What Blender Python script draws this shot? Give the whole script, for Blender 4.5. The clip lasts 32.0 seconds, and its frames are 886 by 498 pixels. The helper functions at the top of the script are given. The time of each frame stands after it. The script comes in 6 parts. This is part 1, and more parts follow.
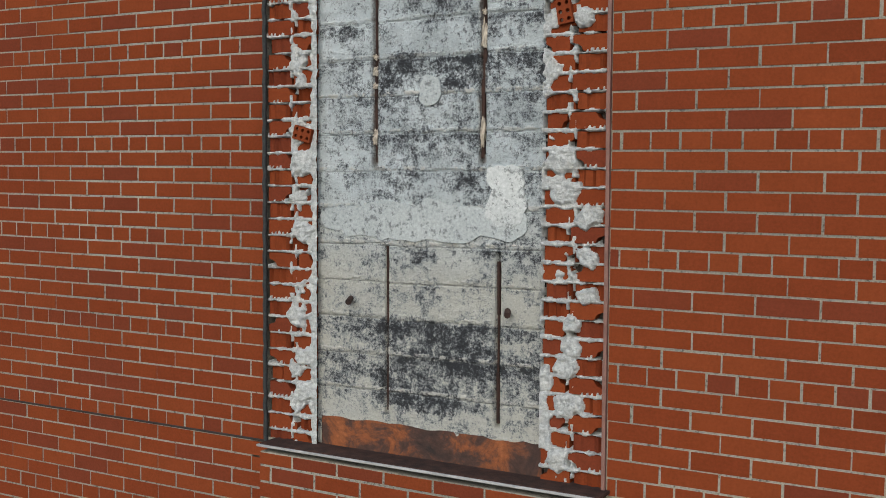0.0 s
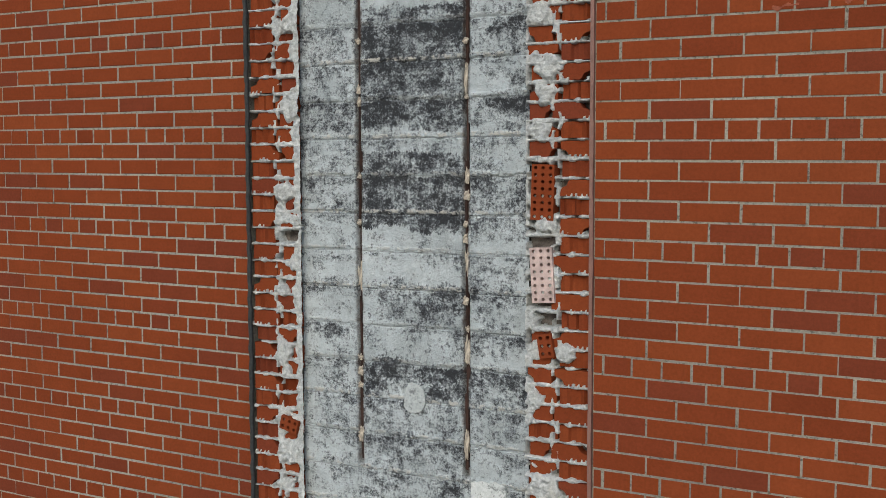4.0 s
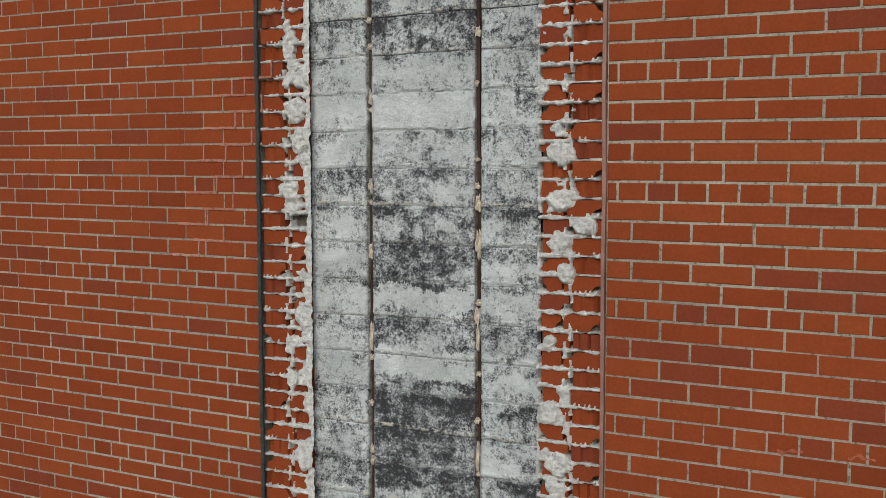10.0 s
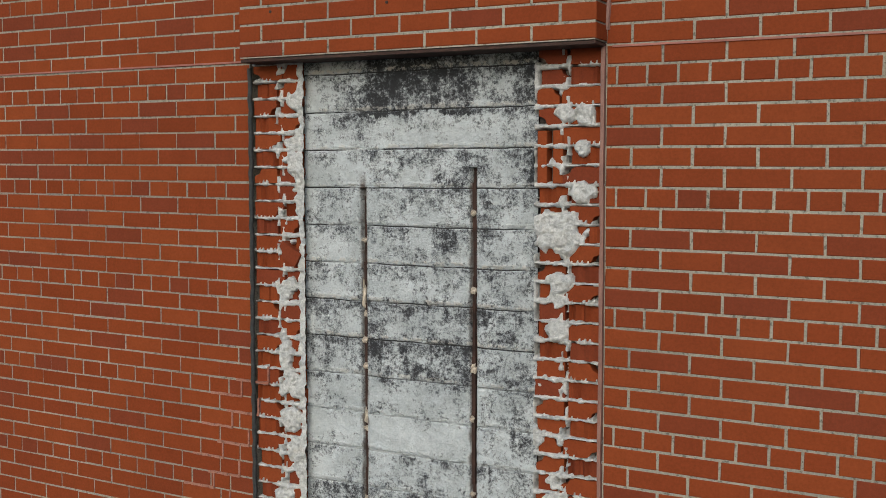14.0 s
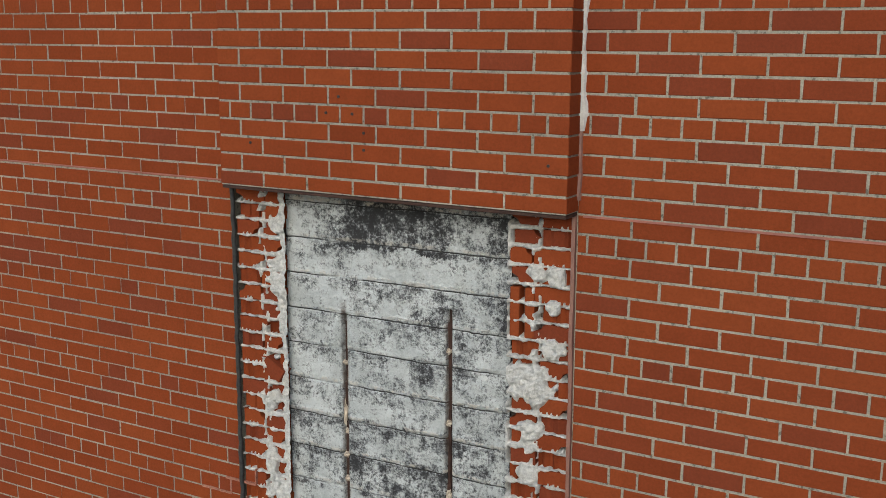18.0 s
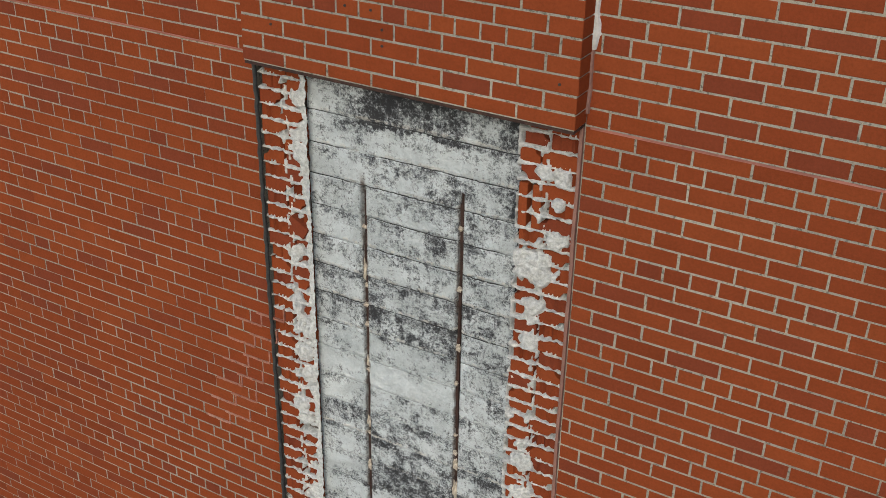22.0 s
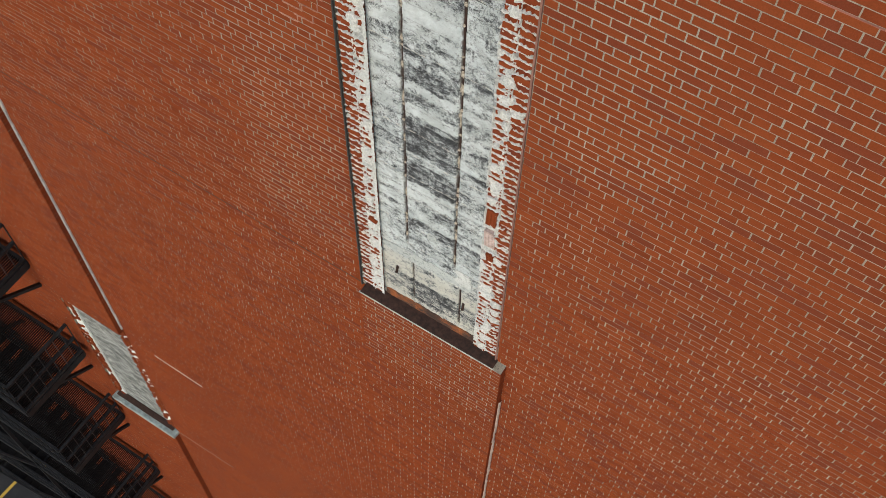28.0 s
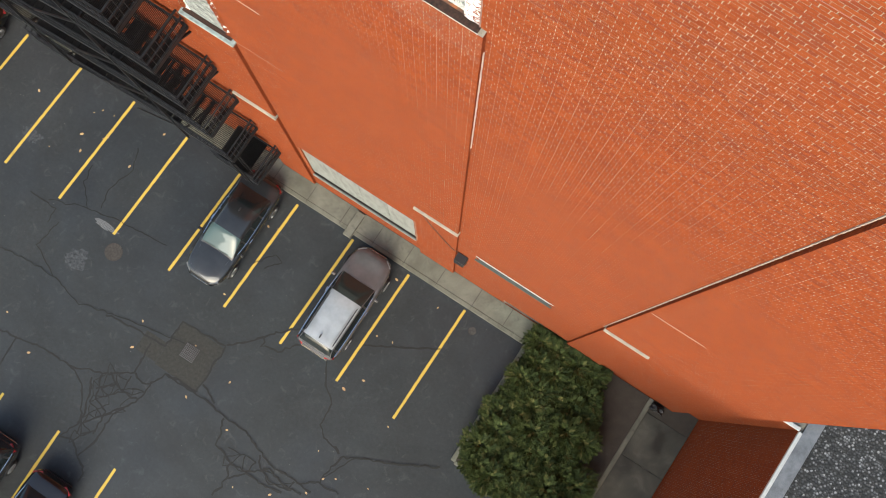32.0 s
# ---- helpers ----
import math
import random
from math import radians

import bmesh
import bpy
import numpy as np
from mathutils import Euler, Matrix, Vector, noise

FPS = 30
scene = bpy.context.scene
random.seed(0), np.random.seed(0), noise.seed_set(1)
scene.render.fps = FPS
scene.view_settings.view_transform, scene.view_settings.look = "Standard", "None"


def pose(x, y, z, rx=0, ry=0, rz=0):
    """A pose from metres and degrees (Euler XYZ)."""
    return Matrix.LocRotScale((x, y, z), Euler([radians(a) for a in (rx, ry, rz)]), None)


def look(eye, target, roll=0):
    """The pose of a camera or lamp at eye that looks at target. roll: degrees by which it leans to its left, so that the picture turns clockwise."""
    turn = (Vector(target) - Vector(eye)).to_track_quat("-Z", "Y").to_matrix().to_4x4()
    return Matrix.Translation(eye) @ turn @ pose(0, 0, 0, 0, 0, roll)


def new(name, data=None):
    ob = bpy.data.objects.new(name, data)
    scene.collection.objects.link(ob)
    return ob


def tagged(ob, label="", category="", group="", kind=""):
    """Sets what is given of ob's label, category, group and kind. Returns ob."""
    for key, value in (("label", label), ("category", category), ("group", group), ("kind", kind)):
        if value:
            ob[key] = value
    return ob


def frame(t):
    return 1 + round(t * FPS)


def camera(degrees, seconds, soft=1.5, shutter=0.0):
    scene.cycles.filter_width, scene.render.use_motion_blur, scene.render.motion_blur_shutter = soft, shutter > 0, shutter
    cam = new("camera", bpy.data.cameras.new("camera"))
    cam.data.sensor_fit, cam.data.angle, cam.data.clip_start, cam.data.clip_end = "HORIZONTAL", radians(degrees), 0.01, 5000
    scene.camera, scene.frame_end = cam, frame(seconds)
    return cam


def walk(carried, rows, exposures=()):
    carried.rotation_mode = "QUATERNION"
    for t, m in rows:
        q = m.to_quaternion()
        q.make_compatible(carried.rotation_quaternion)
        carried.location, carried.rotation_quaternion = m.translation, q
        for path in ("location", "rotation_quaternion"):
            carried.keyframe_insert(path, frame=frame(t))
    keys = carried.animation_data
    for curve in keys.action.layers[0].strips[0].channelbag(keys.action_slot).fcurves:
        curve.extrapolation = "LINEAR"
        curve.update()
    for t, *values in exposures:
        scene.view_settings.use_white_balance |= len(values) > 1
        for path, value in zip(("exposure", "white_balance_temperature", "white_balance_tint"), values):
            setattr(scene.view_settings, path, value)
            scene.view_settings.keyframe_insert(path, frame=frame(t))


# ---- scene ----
# ---- camera ----
LENS = 45.19
PATH = [  # seconds, eye, turn to the left, tilt, lean
    (0, 1.3513, -3.4931, 26.6491, 28.289, -3.571, 0.833),
    (0.5, 1.3391, -3.4910, 26.8133, 28.202, -3.844, 0.652),
    (1, 1.3308, -3.4782, 26.9799, 28.149, -4.083, 0.530),
    (1.5, 1.3289, -3.4577, 27.1470, 28.102, -4.358, 0.454),
    (2, 1.3265, -3.4424, 27.3136, 27.922, -4.582, 0.317),
    (2.5, 1.3312, -3.4403, 27.4691, 27.792, -4.666, 0.272),
    (3, 1.3443, -3.4474, 27.6126, 27.761, -4.638, 0.262),
    (3.5, 1.3516, -3.4557, 27.7539, 27.800, -4.606, 0.252),
    (4, 1.3545, -3.4595, 27.8850, 27.863, -4.548, 0.289),
    (4.5, 1.3544, -3.4632, 28.0026, 27.919, -4.494, 0.322),
    (6.5, 1.3306, -3.4891, 28.4799, 27.899, -4.738, 0.176),
    (7, 1.3265, -3.4888, 28.5838, 27.860, -4.748, 0.196),
    (7.5, 1.3191, -3.4933, 28.6920, 27.747, -4.709, 0.261),
    (8, 1.3127, -3.4940, 28.8077, 27.656, -4.663, 0.314),
    (8.5, 1.3085, -3.4903, 28.9244, 27.654, -4.606, 0.347),
    (9, 1.3121, -3.4844, 29.0400, 27.872, -4.544, 0.285),
    (9.5, 1.3176, -3.4779, 29.1644, 28.015, -4.533, 0.261),
    (10, 1.3086, -3.4718, 29.2834, 27.969, -4.458, 0.333),
    (10.5, 1.3119, -3.4662, 29.4129, 28.030, -4.441, 0.306),
    (11, 1.3050, -3.4588, 29.5477, 27.973, -4.427, 0.316),
    (11.5, 1.3067, -3.4475, 29.6929, 28.012, -4.355, 0.338),
    (12, 1.3096, -3.4282, 29.8481, 28.044, -4.412, 0.316),
    (12.5, 1.3048, -3.4113, 30.0058, 28.187, -4.473, 0.339),
    (13, 1.2996, -3.3969, 30.1638, 28.311, -4.466, 0.277),
    (13.5, 1.3001, -3.3784, 30.3185, 28.454, -4.283, 0.405),
    (14, 1.3046, -3.3607, 30.4811, 28.568, -4.131, 0.436),
    (14.5, 1.3116, -3.3381, 30.6518, 28.639, -3.980, 0.392),
    (15, 1.3259, -3.3236, 30.8237, 28.652, -4.004, 0.369),
    (15.5, 1.3456, -3.3206, 30.9827, 28.683, -4.467, 0.342),
    (17.5, 1.3830, -3.2997, 31.3538, 28.759, -9.530, 0.505),
    (18, 1.3891, -3.3000, 31.4598, 28.890, -10.947, 0.599),
    (18.5, 1.3830, -3.2947, 31.5695, 28.956, -12.682, 0.679),
    (19, 1.3808, -3.3002, 31.6770, 28.959, -14.574, 0.771),
    (19.5, 1.3766, -3.2993, 31.7823, 28.989, -16.527, 0.927),
    (20, 1.3815, -3.3046, 31.8872, 29.051, -18.621, 1.056),
    (20.5, 1.3825, -3.3072, 31.9848, 29.121, -20.772, 1.028),
    (21, 1.3721, -3.3099, 32.0754, 29.197, -23.095, 1.116),
    (21.5, 1.3707, -3.3167, 32.1650, 29.220, -25.439, 1.249),
    (22, 1.3693, -3.3232, 32.2557, 29.110, -27.791, 1.484),
    (22.5, 1.3683, -3.3245, 32.3576, 29.074, -30.202, 1.611),
    (23, 1.3650, -3.3167, 32.4666, 29.168, -32.671, 1.652),
    (23.5, 1.3929, -3.3415, 32.6055, 29.412, -35.150, 1.581),
    (24, 1.4440, -3.4028, 32.7705, 29.617, -37.582, 1.536),
    (24.5, 1.4941, -3.4763, 32.9431, 29.750, -39.973, 1.447),
    (26.5, 1.5219, -3.6724, 33.6205, 29.262, -50.679, 3.563),
    (27, 1.5703, -3.7122, 33.8262, 29.602, -53.617, 3.350),
    (27.5, 1.6509, -3.7389, 34.0748, 30.064, -56.394, 2.882),
    (28, 1.7426, -3.7709, 34.3740, 30.526, -59.361, 2.336),
    (28.5, 1.8107, -3.8477, 34.7385, 30.812, -62.266, 2.193),
    (29, 1.8797, -3.9489, 35.1396, 30.937, -65.153, 1.978),
    (29.5, 1.9514, -4.0521, 35.5662, 31.024, -67.918, 1.895),
    (30, 2.0145, -4.1435, 36.0427, 31.097, -70.727, 1.830),
    (30.5, 2.0805, -4.2143, 36.6181, 30.955, -73.605, 1.904),
    (31, 2.1441, -4.2654, 37.3437, 30.811, -76.548, 2.062),
    (31.5, 2.2050, -4.2909, 38.2139, 30.876, -79.458, 2.088),
    (32, 2.2623, -4.3115, 39.1363, 30.968, -82.354, 2.015),
]


def eye_row(t, x, y, z, turn, tilt, lean):
    a, b = radians(turn), radians(tilt)
    ahead = Vector((-math.sin(a) * math.cos(b), math.cos(a) * math.cos(b), math.sin(b)))
    return t, look((x, y, z), Vector((x, y, z)) + ahead, lean)


cam = camera(LENS, 32.0, soft=0.65)
walk(cam, [eye_row(*row) for row in PATH],
     exposures=[(0.0, -0.10, 6150, 9), (4.0, -0.10, 6200, 9), (9.0, -0.04, 6450, 10), (15.0, -0.02, 6450, 10), (21.0, 0.04, 6500, 10), (24.0, -0.02, 6500, 10),
                (26.5, 0.0, 6550, 9), (28.0, 0.17, 6600, 8), (30.0, 0.78, 6700, 6), (32.0, 1.38, 6750, 4)])

# ---- sky and sun: a bright overcast day ----
SUN_UP, SUN_TURN = radians(32), radians(168)
world = bpy.data.worlds.new("overcast_sky")
scene.world = world
world.use_nodes = True
sky = world.node_tree.nodes.new("ShaderNodeTexSky")
sky.sky_type = "NISHITA"
sky.sun_disc = False
sky.sun_elevation, sky.sun_rotation = SUN_UP, SUN_TURN
sky.air_density, sky.dust_density, sky.ozone_density = 1.1, 2.5, 1.0
back = world.node_tree.nodes["Background"]
world.node_tree.links.new(sky.outputs[0], back.inputs["Color"])
back.inputs["Strength"].default_value = 0.15
sun = new("sun", bpy.data.lights.new("sun", "SUN"))
sun.data.energy, sun.data.angle, sun.data.color = 1.5, radians(50), (1.0, 0.96, 0.90)
sun.matrix_world = look((math.sin(SUN_TURN) * math.cos(SUN_UP) * 60, math.cos(SUN_TURN) * math.cos(SUN_UP) * 60, math.sin(SUN_UP) * 60), (0, 0, 0))


# ---- materials ----
class Mat:
    """A node material written step by step."""

    def __init__(self, name, rough=0.85, metal=0.0):
        self.m = bpy.data.materials.new(name)
        self.m.use_nodes = True
        self.t = self.m.node_tree
        self.bsdf = self.t.nodes["Principled BSDF"]
        self.bsdf.inputs["Roughness"].default_value = rough
        self.bsdf.inputs["Metallic"].default_value = metal
        self.place = self.node("ShaderNodeTexCoord").outputs["Object"]

    def node(self, kind, **values):
        n = self.t.nodes.new(kind)
        for key, value in values.items():
            n.inputs[key.replace("_", " ")].default_value = value
        return n

    def link(self, a, b):
        self.t.links.new(a, b)

    def noise(self, scale, detail=4.0, rough=0.55, stretch=None, where=None, warp=0.0):
        n = self.node("ShaderNodeTexNoise", Scale=scale, Detail=detail, Roughness=rough, Distortion=warp)
        src = where or self.place
        if stretch:
            mp = self.node("ShaderNodeMapping")
            mp.inputs["Scale"].default_value = stretch
            self.link(src, mp.inputs["Vector"])
            src = mp.outputs["Vector"]
        self.link(src, n.inputs["Vector"])
        return n.outputs["Fac"]

    def voronoi(self, scale, feature="F1", where=None):
        n = self.node("ShaderNodeTexVoronoi", Scale=scale)
        n.feature = feature
        self.link(where or self.place, n.inputs["Vector"])
        return n.outputs["Distance"]

    def ramp(self, fac, *stops):
        n = self.node("ShaderNodeValToRGB")
        while len(n.color_ramp.elements) < len(stops):
            n.color_ramp.elements.new(0.5)
        for e, (at, c) in zip(n.color_ramp.elements, stops):
            e.position, e.color = at, ((c, c, c, 1) if isinstance(c, (int, float)) else (*c, 1))
        self.link(fac, n.inputs["Fac"])
        return n.outputs["Color"]

    def mix(self, fac, a, b, how="MIX"):
        n = self.node("ShaderNodeMix")
        n.data_type, n.blend_type = "RGBA", how
        for k, value in ((0, fac), (6, a), (7, b)):
            if isinstance(value, bpy.types.NodeSocket):
                self.link(value, n.inputs[k])
            elif isinstance(value, (int, float)):
                n.inputs[k].default_value = (value, value, value, 1) if k else value
            else:
                n.inputs[k].default_value = (*value, 1)
        return n.outputs[2]

    def math(self, how, a, b=0.0):
        n = self.node("ShaderNodeMath")
        n.operation = how
        for socket, value in zip(n.inputs, (a, b)):
            if isinstance(value, bpy.types.NodeSocket):
                self.link(value, socket)
            else:
                socket.default_value = value
        return n.outputs[0]

    def axis(self, which):
        n = self.node("ShaderNodeSeparateXYZ")
        self.link(self.place, n.inputs[0])
        return n.outputs[which]

    def done(self, color, bump=None, dist=0.002, strength=0.6, rough=None):
        if isinstance(color, bpy.types.NodeSocket):
            self.link(color, self.bsdf.inputs["Base Color"])
        else:
            self.bsdf.inputs["Base Color"].default_value = (*color, 1)
        if bump is not None:
            b = self.node("ShaderNodeBump", Strength=strength, Distance=dist)
            self.link(bump, b.inputs["Height"])
            self.link(b.outputs["Normal"], self.bsdf.inputs["Normal"])
        if rough is not None:
            self.link(rough, self.bsdf.inputs["Roughness"])
        return self.m


def brick_material(name, single, tint=(1, 1, 1)):
    m = Mat(name, 0.95)
    m.bsdf.inputs["Specular IOR Level"].default_value = 0.04
    if single:
        rnd = m.node("ShaderNodeObjectInfo").outputs["Random"]
        m.place = m.node("ShaderNodeNewGeometry").outputs["Position"]
    else:
        rnd = m.node("ShaderNodeNewGeometry").outputs["Random Per Island"]
    shade = lambda c: tuple(a * b for a, b in zip(c, tint))
    base = m.ramp(rnd, (0.0, shade((0.146, 0.0355, 0.0177))), (0.10, shade((0.158, 0.0388, 0.0192))), (0.20, shade((0.174, 0.0393, 0.0151))), (0.5, shade((0.188, 0.0434, 0.0154))), (0.82, shade((0.205, 0.0500, 0.0174))), (0.93, shade((0.182, 0.0410, 0.0146))), (1.0, shade((0.152, 0.0348, 0.0140))))
    stain = m.noise(0.55, 4, 0.6)
    base = m.mix(m.ramp(stain, (0.4, 0.0), (0.72, 0.3)), base, shade((0.122, 0.033, 0.0165)))
    grain = m.noise(90, 5, 0.8)
    base = m.mix(0.26, base, m.ramp(grain, (0.3, 0.2), (0.7, 0.8)), "OVERLAY")
    base = m.mix(0.14, base, m.ramp(m.noise(11, 4, 0.65), (0.3, 0.25), (0.7, 0.75)), "OVERLAY")
    speck = m.noise(14, 5, 0.7)
    base = m.mix(m.ramp(speck, (0.68, 0.0), (0.80, 0.12)), base, (0.42, 0.20, 0.13))
    return m.done(base, grain, 0.0008, 0.25)


def mortar_material(name, a, b, scale=1.0):
    m = Mat(name, 0.98)
    m.bsdf.inputs["Specular IOR Level"].default_value = 0.1
    grain = m.noise(140 * scale, 4, 0.7)
    big = m.noise(1.3 * scale, 4, 0.6)
    c = m.mix(m.ramp(big, (0.35, 0.0), (0.65, 1.0)), a, b)
    c = m.mix(0.5, c, m.ramp(grain, (0.25, 0.2), (0.75, 0.8)), "OVERLAY")
    c = m.mix(m.ramp(m.noise(55 * scale, 5, 0.75), (0.54, 0.0), (0.62, 0.7)), c, tuple(v * 0.28 for v in a))
    return m.done(c, grain, 0.003, 0.7)


def plain(name, color, rough=0.6, metal=0.0, vary=0.25, scale=6.0, bump=0.0015, gloss=0.5):
    m = Mat(name, rough, metal)
    m.bsdf.inputs["Specular IOR Level"].default_value = gloss
    big, fine = m.noise(scale, 5, 0.6), m.noise(scale * 14, 3, 0.6)
    dark = tuple(v * (1 - vary) for v in color)
    light = tuple(min(1, v * (1 + vary)) for v in color)
    c = m.mix(m.ramp(big, (0.3, 0.0), (0.7, 1.0)), dark, light)
    c = m.mix(0.25, c, m.ramp(fine, (0.3, 0.3), (0.7, 0.7)), "OVERLAY")
    return m.done(c, fine, bump, 0.4)


BRICK = brick_material("red_brick", True)
BRICKS = brick_material("red_brick_courses", False)
MORTAR = mortar_material("tan_mortar", (0.200, 0.190, 0.157), (0.312, 0.297, 0.243))


# ---- building helpers ----
def mesh_of(name, verts, faces, material, smooth=False):
    me = bpy.data.meshes.new(name)
    me.from_pydata(verts, [], faces)
    me.materials.append(material)
    if smooth:
        me.polygons.foreach_set("use_smooth", [True] * len(me.polygons))
    me.update()
    return me


def bm_mesh(name, bm, material, smooth=False):
    me = bpy.data.meshes.new(name)
    bmesh.ops.recalc_face_normals(bm, faces=bm.faces[:])
    bm.to_mesh(me)
    bm.free()
    for mt in material if isinstance(material, (list, tuple)) else [material]:
        me.materials.append(mt)
    if smooth:
        me.polygons.foreach_set("use_smooth", [True] * len(me.polygons))
    return me


def part(name, bm, material, parent=None, label="", smooth=False):
    """Links a bmesh or mesh as one object, under a thing if one is given."""
    me = bm if isinstance(bm, bpy.types.Mesh) else bm_mesh(name, bm, material, smooth)
    ob = new(name, me)
    if parent:
        ob.parent = parent
    if label:
        ob["label"] = label
    return ob


def box(bm, x0, x1, y0, y1, z0, z1, bevel=0.0):
    made = bmesh.ops.create_cube(bm, size=1.0)
    bmesh.ops.scale(bm, vec=(x1 - x0, y1 - y0, z1 - z0), verts=made["verts"])
    bmesh.ops.translate(bm, vec=((x0 + x1) / 2, (y0 + y1) / 2, (z0 + z1) / 2), verts=made["verts"])
    if bevel:
        edges = list({e for v in made["verts"] for e in v.link_edges})
        bmesh.ops.bevel(bm, geom=edges, offset=bevel, segments=1, affect="EDGES")
    return bm


def boxed(*args):
    return box(bmesh.new(), *args)


def bar(bm, a, b, w, d=None):
    """A straight bar of rectangular section from a to b."""
    a, b = Vector(a), Vector(b)
    made = bmesh.ops.create_cube(bm, size=1.0)
    turn = (b - a).to_track_quat("Z", "Y").to_matrix().to_4x4()
    m = Matrix.Translation((a + b) / 2) @ turn @ Matrix.Diagonal((w, d or w, (b - a).length, 1))
    bmesh.ops.transform(bm, matrix=m, verts=made["verts"])
    return bm


def rod(bm, a, b, r, seg=8):
    a, b = Vector(a), Vector(b)
    turn = (b - a).to_track_quat("Z", "Y").to_matrix().to_4x4()
    bmesh.ops.create_cone(bm, cap_ends=True, segments=seg, radius1=r, radius2=r, depth=(b - a).length, matrix=Matrix.Translation((a + b) / 2) @ turn)
    return bm


def empty(name, at=(0, 0, 0), **tags):
    ob = new(name)
    ob.location = at
    return tagged(ob, **tags)


# ---- brickwork ----
B, C, JOINT, Z0 = 0.2127, 0.0667, 0.0080, 28.00  # brick and joint, course, joint, a header course
LEAN, LEAN_AT = -0.0095, (-0.64, 28.6)  # the wall by the strip leans a little out of plumb: slope, and the point about which


def leaned(x, z):
    """x of an edge of the strip at height z."""
    return x + LEAN * (max(z, 25.0) - LEAN_AT[1])


def lean(ob):
    """Turns a piece of the strip by its lean."""
    p = Matrix.Translation((LEAN_AT[0], 0, LEAN_AT[1]))
    ob.matrix_basis = p @ Matrix.Rotation(LEAN, 4, "Y") @ p.inverted() @ ob.matrix_basis
    return ob


def course_list(x0, x1, z0, z1, phase, B=B, low=None, high=None):
    """Every brick of a face in common bond, a header course each sixth: its x and z limits. low, high: ends that vary with the height."""
    out = []
    X0, X1 = x0, x1
    k0, k1 = math.floor((z0 - Z0) / C), math.ceil((z1 - Z0) / C)
    for k in range(k0, k1 + 1):
        zc = Z0 + k * C
        za, zb = max(zc - C / 2, z0), min(zc + C / 2, z1)
        if zb - za < 0.02:
            continue
        x0, x1 = low(zc) if low else X0, high(zc) if high else X1
        if k % 6 == 0:
            step, off = B / 2, phase - B / 4
        else:
            step, off = B, phase + (0 if k % 2 else B / 2)
        off = leaned(off, zc)
        n = math.floor((x0 - off) / step)
        x = off + n * step
        while x < x1 - 1e-6:
            a, b = max(x, x0), min(x + step, x1)
            if a > x0 and a - x0 < 0.03:  # no slivers at the ends
                a = x0
            if x1 - b < 0.03:
                b = x1
            if b - a > 0.03:
                out.append((a if a > x0 else a - JOINT / 2, b if b < x1 else b + JOINT / 2, za, zb))
            x += step
    return out


def brick_sheet(name, bricks, y, depth, parent, seed):
    """All these bricks as one mesh of loose blocks, faces to -y."""
    r = np.random.default_rng(seed)
    n = len(bricks)
    a = np.array(bricks)
    j, ch = JOINT / 2, 0.0025
    x0, x1, z0, z1 = a[:, 0] + j, a[:, 1] - j, a[:, 2] + j, a[:, 3] - j
    x0, x1 = x0 + r.normal(0, 0.0012, n), x1 + r.normal(0, 0.0012, n)
    z0, z1 = z0 + r.normal(0, 0.0008, n), z1 + r.normal(0, 0.0008, n)
    f = y + np.clip(r.normal(0, 0.0002, n), -0.0004, 0.0004)
    fl, fr = f + np.clip(r.normal(0, 0.0002, n), -0.0003, 0.0003), f + np.clip(r.normal(0, 0.0002, n), -0.0003, 0.0003)
    v = np.empty((n, 8, 3))
    for i, (x, z) in enumerate(((x0, z0), (x1, z0), (x1, z1), (x0, z1))):
        v[:, i, 0], v[:, i, 2] = x, z
        v[:, i, 1] = fl if i in (0, 3) else fr
        v[:, i + 4, 0], v[:, i + 4, 2], v[:, i + 4, 1] = x, z, y + depth
    quad = np.array([(0, 1, 2, 3), (0, 4, 5, 1), (1, 5, 6, 2), (2, 6, 7, 3), (3, 7, 4, 0)])
    faces = (np.arange(n)[:, None, None] * 8 + quad[None]).reshape(-1)
    me = bpy.data.meshes.new(name)
    me.vertices.add(n * 8)
    me.vertices.foreach_set("co", v.reshape(-1))
    me.loops.add(len(faces))
    me.loops.foreach_set("vertex_index", faces)
    me.polygons.add(n * 5)
    me.polygons.foreach_set("loop_start", np.arange(n * 5) * 4)
    me.polygons.foreach_set("loop_total", np.full(n * 5, 4))
    me.polygons.foreach_set("use_smooth", np.zeros(n * 5, bool))
    me.materials.append(BRICKS)
    me.update(calc_edges=True)
    ob = new(name, me)
    ob.parent = parent
    return tagged(ob, label="remaining red bricks in tan mortar courses", kind="stuff")


def brick_mesh(name, length, height, depth, seed):
    """One brick with chipped arrises: front face at y = 0, from x = 0, centred on z."""
    r = random.Random(seed)
    bm = bmesh.new()
    box(bm, 0, length, 0, depth, -height / 2, height / 2)
    front = [e for e in bm.edges if all(v.co.y < 1e-5 for v in e.verts)]
    bmesh.ops.bevel(bm, geom=front, offset=0.003, segments=1, affect="EDGES")
    for v in bm.verts:
        v.co.x += r.uniform(-0.001, 0.001)
        v.co.z += r.uniform(-0.0009, 0.0009)
    return bm_mesh(name, bm, BRICK)


BRICK_MESHES = {}


